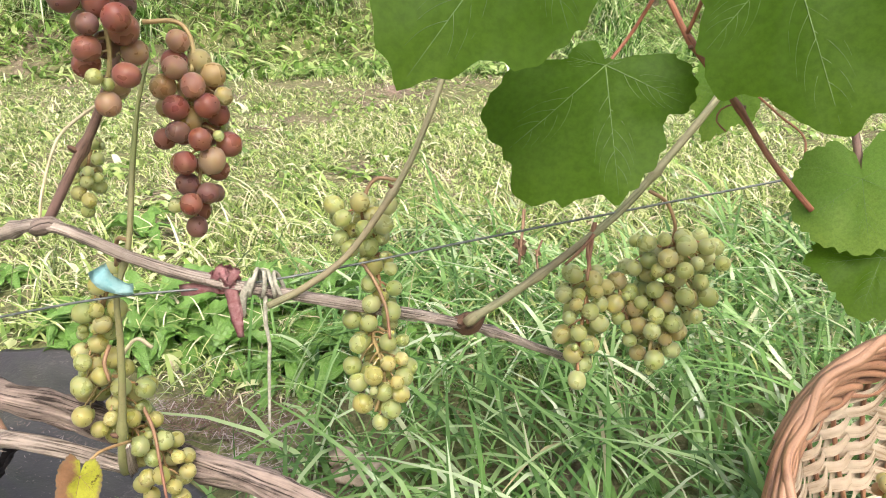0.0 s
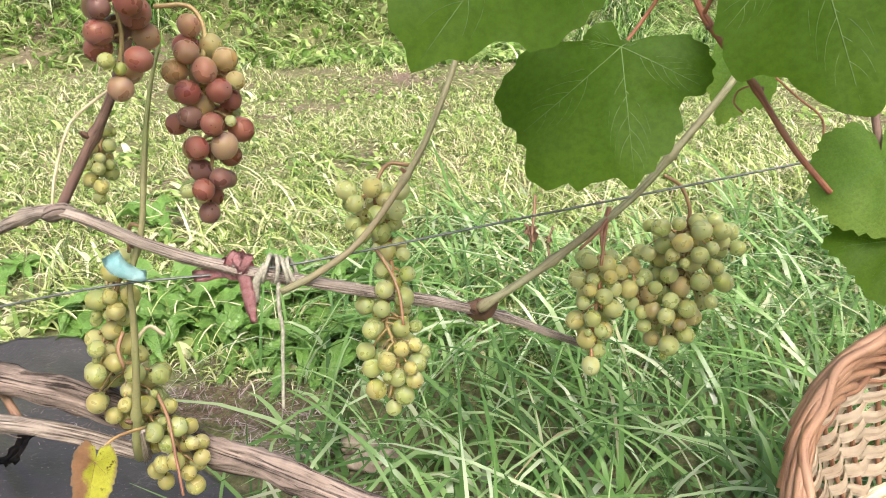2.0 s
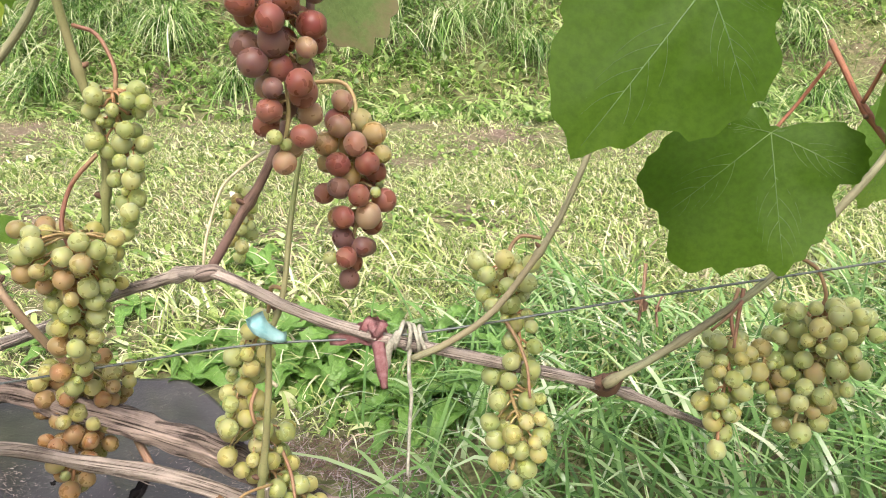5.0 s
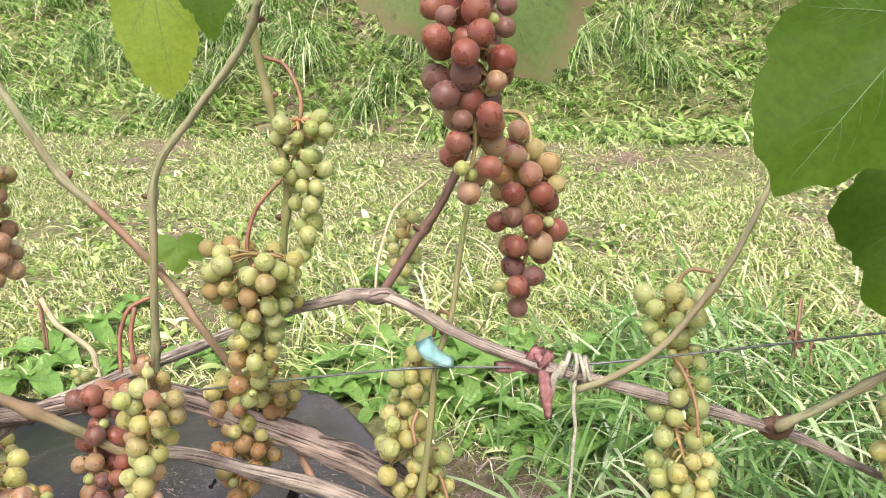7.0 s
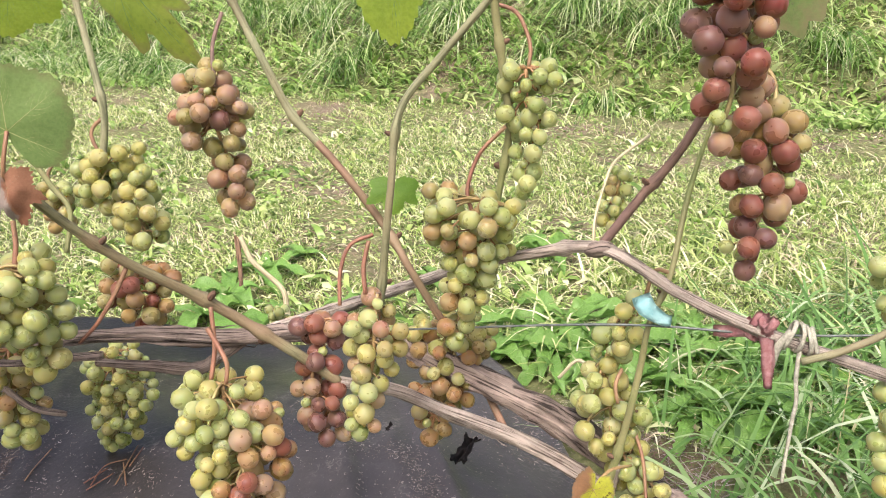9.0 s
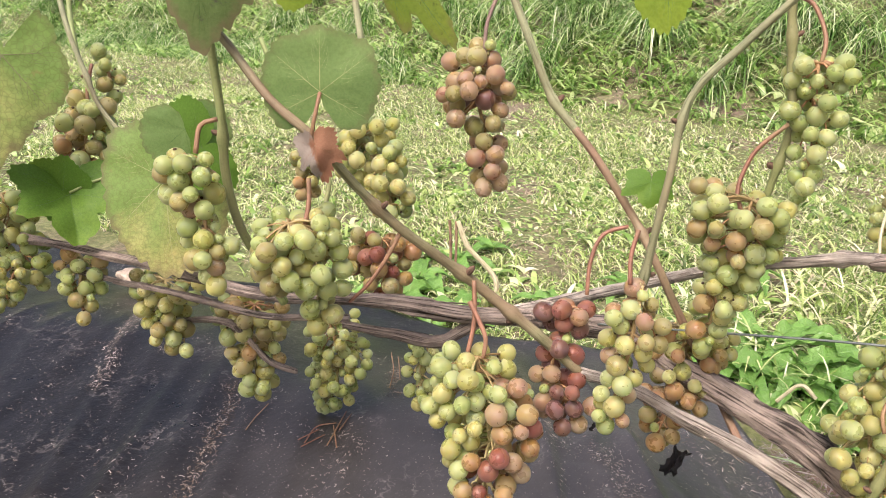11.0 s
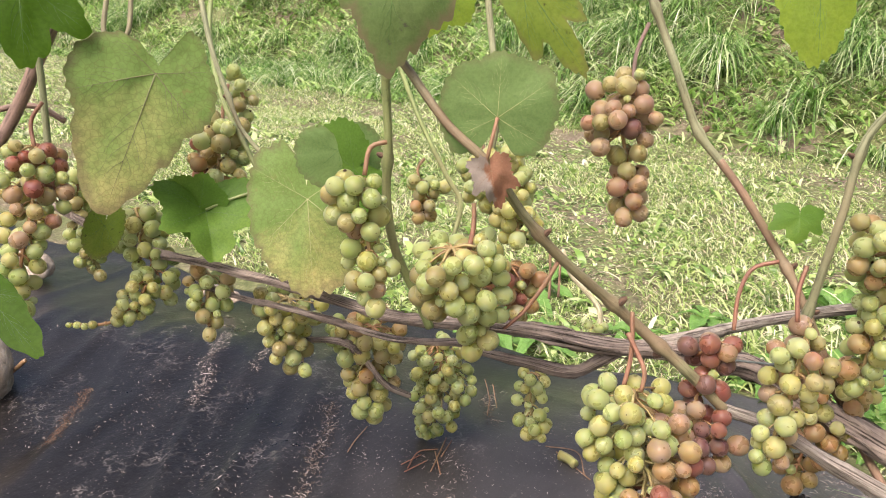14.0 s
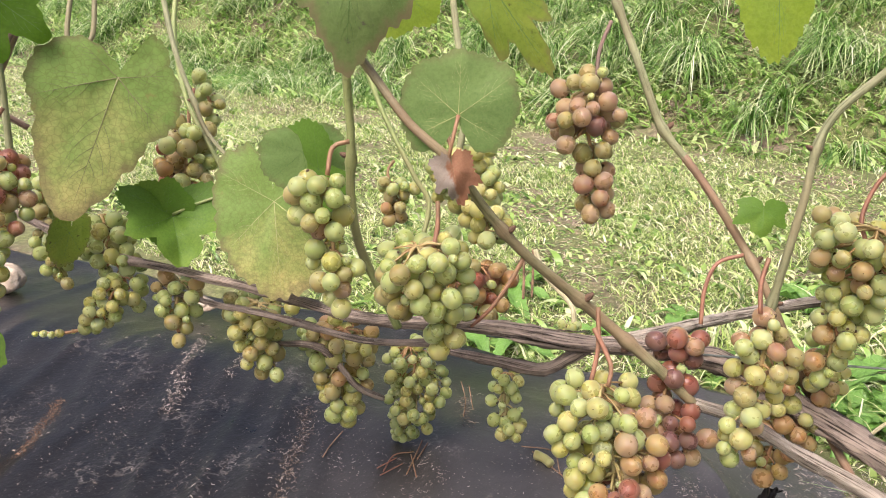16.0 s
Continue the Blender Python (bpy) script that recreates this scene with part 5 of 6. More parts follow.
rod("spur", [(0.026, 0.609, 0.311, 0.0045), (0.034, 0.612, 0.307, 0.0100), (0.042, 0.610, 0.309, 0.0090), (0.050, 0.616, 0.314, 0.0045)], BUD, vine, rough=0.5, sides=14, label="dark knobbly spur")

rod("side_twig", [(-0.552, 0.369, 0.446, 0.0019), (-0.557, 0.359, 0.429, 0.0018), (-0.565, 0.347, 0.411, 0.0016), (-0.574, 0.337, 0.399, 0.0014)], STALK_RED, vine, rough=0.1, label="thin reddish stalk")
rod("side_twig", [(-0.501, 0.381, 0.402, 0.0020), (-0.491, 0.379, 0.389, 0.0019), (-0.484, 0.376, 0.379, 0.0018), (-0.483, 0.371, 0.367, 0.0016)], STALK_RED, vine, rough=0.1, label="thin reddish stalk")
rod("side_twig", [(0.141, 0.618, 0.395, 0.0020), (0.138, 0.612, 0.379, 0.0018), (0.136, 0.606, 0.365, 0.0016), (0.134, 0.600, 0.351, 0.0014)], STALK_RED, vine, rough=0.1, label="thin reddish brown stalk")
rod("side_twig", [(0.116, 0.604, 0.364, 0.0014), (0.130, 0.607, 0.377, 0.0016), (0.139, 0.610, 0.388, 0.0018)], STALK_RED, vine, rough=0.1, label="thin reddish brown stalk")
rod("spur", [(-0.276, 0.552, 0.424, 0.0042), (-0.268, 0.549, 0.428, 0.0068), (-0.260, 0.549, 0.430, 0.0064), (-0.252, 0.550, 0.425, 0.0042)], BARK, vine, rough=0.5, sides=14, label="dark knobbly fork of the cane")


# ---- bunches ----
grape_bunch([(-0.186, 0.523, 0.645, 0.0290), (-0.186, 0.516, 0.611, 0.0338), (-0.183, 0.511, 0.581, 0.0280), (-0.182, 0.507, 0.553, 0.0227), (-0.188, 0.504, 0.532, 0.0172)], 0.0089, ("red", "mauve", "mauve", "red"), ("mauve", "pink", "red"), "large bunch of ripe red and mauve grapes", lean=(0, -1.2), stalk=[(-0.171, 0.535, 0.668), (-0.178, 0.529, 0.656), (-0.184, 0.523, 0.645)], stalk_mat=CANE_PURPLE, fill=1.6)
grape_bunch([(-0.165, 0.594, 0.540, 0.0173), (-0.160, 0.587, 0.510, 0.0324), (-0.155, 0.577, 0.474, 0.0301), (-0.161, 0.569, 0.445, 0.0244), (-0.165, 0.560, 0.416, 0.0110)], 0.0091, ("red", "red", "mauve", "red"), ("olive", "pink", "red", "orange"), "hanging bunch of red grapes with a burst berry", lean=(0.8, 0.6), stalk=[(-0.190, 0.597, 0.560), (-0.167, 0.601, 0.559), (-0.158, 0.597, 0.545), (-0.159, 0.589, 0.526)], stalk_mat=STALK_GREEN, fill=1.5)
long_bunch = grape_bunch([(-0.239, 0.581, 0.377, 0.0130), (-0.251, 0.580, 0.345, 0.0213), (-0.263, 0.579, 0.313, 0.0208), (-0.254, 0.574, 0.273, 0.0424), (-0.249, 0.574, 0.242, 0.0254), (-0.224, 0.572, 0.210, 0.0278), (-0.222, 0.568, 0.172, 0.0283)], 0.0080, ("yellow", "green", "yellow"), ("yellow",), "long loose bunch of yellow green grapes", loose=0.7, stalk=[(-0.214, 0.562, 0.411), (-0.227, 0.574, 0.406), (-0.233, 0.578, 0.383)])
rod("main_stem", [(-0.232, 0.573, 0.256, 0.0017), (-0.223, 0.563, 0.238, 0.0017), (-0.217, 0.549, 0.217, 0.0015), (-0.209, 0.529, 0.186, 0.0013)], STALK_RED, long_bunch, rough=0.1, label="reddish brown stem among the berries")
rod("main_stem", [(-0.246, 0.568, 0.319, 0.0018), (-0.249, 0.559, 0.308, 0.0018), (-0.245, 0.553, 0.295, 0.0016)], STALK_RED, long_bunch, rough=0.1, label="reddish brown stem among the berries")
grape_bunch([(-0.274, 0.676, 0.452, 0.0118), (-0.281, 0.663, 0.422, 0.0170), (-0.280, 0.653, 0.401, 0.0104)], 0.0062, ("green", "yellow", "green"), ("olive", "green"), "small straggly bunch of green grapes", lean=(0, 1.0), fill=0.5)
tier_bunch = grape_bunch([(-0.048, 0.620, 0.408, 0.0308), (-0.044, 0.611, 0.388, 0.0263), (-0.036, 0.600, 0.363, 0.0173), (-0.035, 0.591, 0.342, 0.0218), (-0.041, 0.580, 0.318, 0.0264), (-0.032, 0.567, 0.288, 0.0328), (-0.041, 0.553, 0.256, 0.0155)], 0.0077, ("green", "yellow", "green"), ("green", "olive"), "long bunch of green grapes in two tiers", loose=0.5, stalk=[(-0.019, 0.629, 0.430), (-0.036, 0.630, 0.431), (-0.045, 0.625, 0.419), (-0.044, 0.620, 0.408)])
rod("main_stem", [(-0.047, 0.588, 0.377, 0.0017), (-0.037, 0.581, 0.363, 0.0016), (-0.029, 0.572, 0.345, 0.0015), (-0.026, 0.561, 0.323, 0.0013)], STALK_RED, tier_bunch, rough=0.1, label="reddish brown stem among the berries")
grape_bunch([(0.145, 0.646, 0.337, 0.0247), (0.142, 0.633, 0.310, 0.0287), (0.136, 0.621, 0.283, 0.0238), (0.134, 0.608, 0.255, 0.0129)], 0.0082, ("green", "green", "yellow"), ("green",), "bunch of green grapes turning dull", stalk=[(0.151, 0.663, 0.375), (0.145, 0.654, 0.355), (0.147, 0.645, 0.335)])
grape_bunch([(0.174, 0.653, 0.330, 0.0161), (0.176, 0.643, 0.309, 0.0211), (0.183, 0.634, 0.289, 0.0151)], 0.0083, ("green", "yellow", "olive"), ("olive",), "small bunch of greenish brown grapes", fill=0.6)
grape_bunch([(0.225, 0.664, 0.357, 0.0492), (0.224, 0.650, 0.327, 0.0492), (0.211, 0.638, 0.300, 0.0351), (0.201, 0.626, 0.273, 0.0261), (0.199, 0.616, 0.251, 0.0120)], 0.0085, ("green", "green", "yellow"), ("green", "green", "olive"), "broad bunch of green grapes", loose=0.4, lean=(-0.6, -0.4), stalk=[(0.197, 0.664, 0.404), (0.214, 0.666, 0.392), (0.223, 0.663, 0.371), (0.222, 0.664, 0.357)])
grape_bunch([(-0.339, 0.594, 0.553, 0.0284), (-0.338, 0.592, 0.529, 0.0287), (-0.333, 0.589, 0.503, 0.0202), (-0.334, 0.580, 0.463, 0.0133)], 0.0069, ("green", "green"), ("green",), "slender bunch of unripe green grapes", loose=0.4, stalk=[(-0.368, 0.607, 0.600), (-0.351, 0.608, 0.593), (-0.338, 0.601, 0.571), (-0.337, 0.594, 0.553)], fill=0.7)
grape_bunch([(-0.361, 0.551, 0.456, 0.0482), (-0.367, 0.548, 0.428, 0.0428), (-0.373, 0.544, 0.396, 0.0275), (-0.376, 0.539, 0.363, 0.0252), (-0.377, 0.538, 0.337, 0.0118)], 0.0075, ("green", "green", "yellow"), ("olive", "orange", "yellow", "yellow", "green", "green"), "bunch of green grapes with blushing shoulders", loose=0.4, lean=(-1.0, 0.4), stalk=[(-0.349, 0.575, 0.511), (-0.367, 0.563, 0.490), (-0.373, 0.552, 0.464), (-0.367, 0.546, 0.448)])
grape_bunch([(-0.409, 0.597, 0.317, 0.0454), (-0.406, 0.583, 0.280, 0.0403), (-0.412, 0.570, 0.252, 0.0310), (-0.416, 0.555, 0.217, 0.0145)], 0.0085, ("orange", "olive", "orange"), ("yellow", "orange"), "bunch of orange brown grapes behind the old cane", lean=(0, 1))
grape_bunch([(-0.401, 0.445, 0.416, 0.0112), (-0.402, 0.440, 0.389, 0.0252), (-0.403, 0.436, 0.365, 0.0222), (-0.407, 0.430, 0.339, 0.0183), (-0.408, 0.425, 0.314, 0.0143)], 0.0072, ("green", "green", "yellow"), ("olive", "yellow", "green", "pink"), "bunch of green grapes with a few orange berries", lean=(1.2, 0), stalk=[(-0.411, 0.456, 0.451), (-0.412, 0.448, 0.434), (-0.408, 0.441, 0.416)])
grape_bunch([(-0.475, 0.485, 0.363, 0.0268), (-0.474, 0.476, 0.342, 0.0231), (-0.476, 0.464, 0.318, 0.0185), (-0.459, 0.461, 0.292, 0.0278), (-0.451, 0.458, 0.276, 0.0139)], 0.0083, ("mauve", "red", "pink"), ("mauve", "pink"), "bunch of mauve red grapes", stalk=[(-0.447, 0.529, 0.425), (-0.463, 0.518, 0.418), (-0.467, 0.506, 0.399), (-0.464, 0.496, 0.373)])
grape_bunch([(-0.489, 0.374, 0.364, 0.0394), (-0.482, 0.367, 0.339, 0.0434), (-0.470, 0.361, 0.313, 0.0394), (-0.466, 0.351, 0.287, 0.0313), (-0.461, 0.341, 0.259, 0.0161)], 0.0074, ("green", "green", "yellow"), ("pink", "pink", "orange", "orange", "red"), "large bunch half green and half pinkish red grapes", lean=(1.9, -1.1), stalk=[(-0.503, 0.390, 0.414), (-0.497, 0.381, 0.388), (-0.496, 0.371, 0.366)])
grape_bunch([(-0.571, 0.518, 0.559, 0.0073), (-0.581, 0.515, 0.537, 0.0364), (-0.582, 0.516, 0.513, 0.0341), (-0.576, 0.518, 0.485, 0.0221), (-0.572, 0.515, 0.448, 0.0205)], 0.0080, ("pink", "pink", "mauve", "olive"), ("olive", "pink"), "hanging bunch of dusky pink grapes", loose=0.3, lean=(0.5, 0.2), stalk=[(-0.575, 0.534, 0.598), (-0.578, 0.521, 0.573), (-0.572, 0.510, 0.543)], stalk_mat=CANE_PURPLE)
grape_bunch([(-0.721, 0.525, 0.461, 0.0435), (-0.697, 0.523, 0.431, 0.0329), (-0.677, 0.518, 0.396, 0.0244)], 0.0080, ("yellow", "green", "yellow"), ("yellow",), "bunch of yellow green grapes", stalk=[(-0.728, 0.539, 0.503), (-0.736, 0.529, 0.489), (-0.721, 0.525, 0.461)], fill=0.8)
grape_bunch([(-0.677, 0.498, 0.375, 0.0393), (-0.674, 0.492, 0.358, 0.0393), (-0.662, 0.488, 0.336, 0.0230)], 0.0081, ("orange", "red", "orange", "olive"), ("olive", "red"), "bunch of orange red grapes", fill=0.7)
grape_bunch([(-0.657, 0.275, 0.507, 0.0194), (-0.654, 0.275, 0.487, 0.0256), (-0.647, 0.278, 0.466, 0.0160), (-0.646, 0.277, 0.447, 0.0215), (-0.646, 0.275, 0.426, 0.0170)], 0.0073, ("green", "green", "yellow"), ("olive", "green", "pink"), "bunch of large pale green grapes", lean=(-0.8, -0.2), stalk=[(-0.644, 0.295, 0.529), (-0.652, 0.287, 0.525), (-0.651, 0.280, 0.508)])
grape_bunch([(-0.598, 0.307, 0.461, 0.0392), (-0.593, 0.312, 0.437, 0.0398), (-0.585, 0.319, 0.414, 0.0225), (-0.585, 0.320, 0.391, 0.0166)], 0.0072, ("green", "green", "yellow"), ("green", "olive"), "full bunch of large green grapes", lean=(-0.8, 0), stalk=[(-0.593, 0.324, 0.490), (-0.590, 0.320, 0.476), (-0.589, 0.314, 0.461)])
grape_bunch([(-0.802, 0.443, 0.294, 0.0436), (-0.805, 0.437, 0.257, 0.0360), (-0.802, 0.437, 0.219, 0.0294), (-0.802, 0.437, 0.190, 0.0143)], 0.0089, ("orange", "olive", "yellow"), ("green", "yellow"), "bunch of orange and green grapes", lean=(0, -1.0))
grape_bunch([(-0.816, 0.563, 0.225, 0.0400), (-0.805, 0.565, 0.180, 0.0440), (-0.811, 0.557, 0.140, 0.0360), (-0.823, 0.551, 0.110, 0.0180)], 0.0073, ("green", "green", "yellow"), ("green",), "bunch of small green grapes close to the plastic", loose=0.6, fill=0.8)
grape_bunch([(-0.857, 0.382, 0.330, 0.0445), (-0.859, 0.378, 0.300, 0.0292), (-0.848, 0.380, 0.263, 0.0193)], 0.0078, ("green", "olive", "yellow"), ("green",), "bunch of green grapes under the leaves")
grape_bunch([(-0.691, 0.579, 0.223, 0.0222), (-0.688, 0.569, 0.194, 0.0222), (-0.674, 0.564, 0.158, 0.0197)], 0.0074, ("green", "yellow"), ("green",), "small loose bunch of green grapes", fill=0.5)
grape_bunch([(-0.981, 0.304, 0.417, 0.0229), (-0.961, 0.301, 0.376, 0.0283), (-0.942, 0.301, 0.342, 0.0207)], 0.0079, ("green", "green", "yellow"), ("green",), "bunch of green grapes", fill=0.8)
grape_bunch([(-0.946, 0.289, 0.354, 0.0215), (-0.954, 0.274, 0.333, 0.0194), (-0.962, 0.262, 0.320, 0.0118), (-0.978, 0.247, 0.315, 0.0075), (-0.997, 0.233, 0.315, 0.0043)], 0.0059, ("green", "yellow"), ("green",), "straggling bunch tail with tiny green berries", fill=1.3)
grape_bunch([(-0.909, 0.333, 0.356, 0.0283), (-0.907, 0.322, 0.327, 0.0240), (-0.899, 0.319, 0.307, 0.0131)], 0.0076, ("orange", "olive", "green"), ("green", "orange"), "bunch of orange and green grapes", lean=(0, 1))
grape_bunch([(-0.968, 0.213, 0.493, 0.0275), (-0.962, 0.205, 0.462, 0.0312), (-0.958, 0.193, 0.431, 0.0246), (-0.956, 0.181, 0.400, 0.0208), (-0.947, 0.173, 0.366, 0.0142)], 0.0073, ("pink", "red", "olive", "green"), ("green", "yellow"), "long bunch of pink grapes green at the end", lean=(0, -1.3), stalk=[(-0.971, 0.227, 0.529), (-0.975, 0.217, 0.514), (-0.968, 0.213, 0.493)])
grape_bunch([(-1.071, 0.296, 0.437, 0.0207), (-1.063, 0.290, 0.410, 0.0184), (-1.046, 0.284, 0.367, 0.0195), (-1.033, 0.284, 0.344, 0.0092)], 0.0075, ("green", "olive"), ("green",), "bunch of green grapes behind a leaf")
grape_bunch([(-0.931, 0.376, 0.489, 0.0316), (-0.927, 0.365, 0.459, 0.0338), (-0.918, 0.362, 0.435, 0.0240)], 0.0090, ("red", "red", "orange"), ("olive", "green"), "bunch of dark orange red grapes", lean=(0.6, 0.8), stalk=[(-0.936, 0.390, 0.531), (-0.935, 0.381, 0.510), (-0.931, 0.376, 0.489)])
grape_bunch([(-0.950, 0.408, 0.536, 0.0145), (-0.937, 0.408, 0.512, 0.0157), (-0.936, 0.400, 0.494, 0.0123)], 0.0076, ("green", "olive"), ("green",), "small bunch of green grapes", fill=0.6)
grape_bunch([(-0.829, 0.559, 0.419, 0.0296), (-0.824, 0.549, 0.388, 0.0160)], 0.0074, ("green", "yellow", "olive"), ("olive", "orange"), "small bunch of green and brownish grapes", lean=(0, -0.8), stalk=[(-0.835, 0.565, 0.443), (-0.838, 0.557, 0.432), (-0.831, 0.555, 0.414)], fill=0.6)
grape_bunch([(-0.736, 0.531, 0.464, 0.0276), (-0.724, 0.533, 0.448, 0.0221)], 0.0075, ("green", "green"), ("green",), "green grapes behind a dry leaf", fill=0.6)
grape_bunch([(-0.858, 0.446, 0.279, 0.0205), (-0.851, 0.442, 0.257, 0.0157)], 0.0066, ("green",), ("green",), "small green grapes in the shade", fill=0.5)
grape_bunch([(-0.692, 0.707, 0.238, 0.0109), (-0.684, 0.708, 0.227, 0.0177), (-0.672, 0.714, 0.220, 0.0109)], 0.0061, ("green",), ("green",), "tiny bunch of green grapes", fill=0.4)


# ---- leaves ----
vine_leaf((0.126, 0.560, 0.533), (0.132, 0.510, 0.447), (0.002, 0.031, 0.644), "green", "fresh green vine leaf with pale veins", shape="notched", cup=0.04, wave=0.04, teeth=0.05, vein=VEIN_LIGHT, petiole=[(0.142, 0.560, 0.556), (0.152, 0.549, 0.581)])
vine_leaf((0.062, 0.498, 0.632), (-0.011, 0.455, 0.544), (0.002, 0.031, 0.644), "green", "large green vine leaf seen close", cup=0.02, shape="shoulder", wave=0.03, teeth=0.03)
vine_leaf((0.214, 0.506, 0.610), (0.237, 0.451, 0.517), (0.002, 0.031, 0.644), "green", "large green vine leaf on a red shoot", cup=0.03, shape="drawn", teeth=0.04, vein=VEIN_LIGHT, petiole=[(0.186, 0.518, 0.613), (0.171, 0.538, 0.558)])
vine_leaf((0.286, 0.505, 0.470), (0.285, 0.476, 0.429), (0.002, 0.031, 0.644), "light", "light green vine leaf near the basket", wide=1.0, cup=0.05, shape="round")
vine_leaf((0.298, 0.484, 0.424), (0.277, 0.460, 0.394), (0.002, 0.031, 0.644), "green", "green vine leaf above the basket", wide=1.3, cup=0.1, shape="broad")
vine_leaf((0.262, 0.678, 0.501), (0.239, 0.670, 0.440), (0.002, 0.031, 0.644), "light", "pale yellow green leaf with light through it", wide=0.55, shape="broad")
vine_leaf((-0.484, 0.651, 0.655), (-0.464, 0.628, 0.562), (-0.068, 0.033, 0.664), "yellow", "yellow green leaf with light through it", wide=0.42, shape="round", cup=0.05)
vine_leaf((-0.447, 0.571, 0.452), (-0.442, 0.559, 0.433), (-0.076, 0.143, 0.943), "light", "small young vine leaf with dark spots", wide=1.25, shape="lobed", cup=0.2, vein=VEIN_LIGHT)
vine_leaf((-0.573, 0.319, 0.550), (-0.572, 0.321, 0.596), (-0.297, -0.086, 0.635), "dull", "round dull green vine leaf", wide=0.86, shape="kidney", teeth=0.05, cup=0.08, vein=VEIN_PALE, petiole=[(-0.573, 0.312, 0.533), (-0.576, 0.311, 0.519)], petiole_mat=STALK_RED)
vine_leaf((-0.730, 0.583, 0.631), (-0.660, 0.608, 0.533), (-0.297, -0.086, 0.635), "spotted", "yellow green leaf with dark spots", wide=0.34, shape="lobed", cup=0.12)
vine_leaf((-0.617, 0.277, 0.653), (-0.617, 0.264, 0.577), (-0.297, -0.086, 0.635), "grey", "dull grey green leaf hanging down", wide=0.6, shape="broad", cup=0.15)
vine_leaf((-0.897, 0.289, 0.553), (-0.902, 0.227, 0.438), (-0.297, -0.086, 0.635), "mottled", "mottled leaf yellowing towards its tip", shape="split", cup=0.05, wave=0.05, teeth=0.04, vein=VEIN_DULL)
vine_leaf((-0.894, 0.323, 0.428), (-0.861, 0.305, 0.390), (-0.403, 0.041, 1.107), "light", "folded bright green vine leaf", wide=1.1, shape="lobed", wave=0.12, fold=0.55, petiole=[(-0.881, 0.337, 0.436), (-0.863, 0.355, 0.444)], petiole_mat=SHOOT_GREEN)
vine_leaf((-0.899, 0.321, 0.431), (-0.917, 0.304, 0.456), (-0.233, -0.162, 0.352), "light", "bent half of a bright green leaf", wide=1.1, shape="broad", wave=0.1, fold=0.4)
vine_leaf((-0.776, 0.341, 0.456), (-0.751, 0.320, 0.381), (-0.297, -0.086, 0.635), "mottled", "faded green vine leaf with brown dots", wide=0.72, shape="round", cup=0.06, vein=VEIN_PALE)
vine_leaf((-0.713, 0.332, 0.493), (-0.747, 0.325, 0.475), (-0.297, -0.086, 0.635), "light", "shaded green vine leaf", wide=1.1, shape="round", cup=0.1)
vine_leaf((-0.725, 0.329, 0.506), (-0.721, 0.330, 0.470), (-0.297, -0.086, 0.635), "dull", "shaded green vine leaf", wide=1.0, shape="round", cup=0.1)
vine_leaf((-0.945, 0.211, 0.628), (-0.924, 0.196, 0.559), (-0.297, -0.086, 0.635), "green", "dark green vine leaf hanging down", wide=0.8, shape="lobed", cup=0.1)
vine_leaf((-0.964, 0.262, 0.413), (-0.963, 0.248, 0.381), (-0.297, -0.086, 0.635), "spotted", "small yellowing leaf with dots", wide=0.55, shape="round", cup=0.1)
vine_leaf((-0.933, 0.142, 0.393), (-0.869, 0.148, 0.355), (-0.297, -0.086, 0.635), "green", "green leaf close to the plastic", wide=0.55, shape="long", cup=0.1, teeth=0.03, petiole=[(-0.942, 0.142, 0.409)])
vine_leaf((-0.567, 0.305, 0.520), (-0.558, 0.302, 0.498), (-0.297, -0.086, 0.635), "brown", "curled dry brown leaf folded like a tent", wide=0.85, shape="lobed", curl=0.2, fold=-0.75, cup=0.05, teeth=0.12, wave=0.25, vein=VEIN_BROWN)
vine_leaf((-0.248, 0.483, 0.261), (-0.255, 0.457, 0.221), (0.002, 0.031, 0.644), "drying", "yellow leaf half turned brown and dry", wide=0.75, fold=0.3, shape="long", curl=0.2, wave=0.15, vein=VEIN_BROWN, petiole=[(-0.240, 0.500, 0.268), (-0.228, 0.530, 0.255)], petiole_mat=STALK_GREEN)
vine_leaf((-0.207, 0.592, 0.701), (-0.262, 0.550, 0.626), (-0.087, 0.027, 0.668), "grey", "greyish underside of a vine leaf", wide=1.5, shape="broad", cup=0.05)
vine_leaf((-0.388, 0.568, 0.668), (-0.379, 0.552, 0.620), (-0.087, 0.027, 0.668), "green", "dark green leaf hanging by a shoot", wide=0.5, shape="broad")
vine_leaf((-0.783, 0.517, 0.627), (-0.780, 0.497, 0.574), (-0.181, -0.018, 0.646), "yellow", "small yellow green leaf", wide=0.9, shape="broad")


# ---- wire and ties ----
trellis_wire([(-0.705, 0.557, 0.272), (-0.455, 0.547, 0.327), (-0.247, 0.539, 0.373), (-0.118, 0.565, 0.374), (0.078, 0.607, 0.393), (0.372, 0.650, 0.430), (0.606, 0.684, 0.461)])
cord_tie((-0.118, 0.563, 0.374), (-0.118, 0.528, 0.271))
rag_tie((-0.147, 0.560, 0.380), (-0.137, 0.545, 0.337))
blue_tape((-0.232, 0.543, 0.398), (-0.208, 0.541, 0.382))


# ---- basket ----
wicker_basket((0.452, 0.436, 0.200), 0.19, 30, 0.165)
grape_bunch([(0.355, 0.492, 0.231, 0.0172), (0.364, 0.485, 0.215, 0.0258), (0.372, 0.477, 0.200, 0.0258)], 0.0073, ("orange", "yellow", "olive"), ("orange",), "picked bunch of orange grapes in the basket")


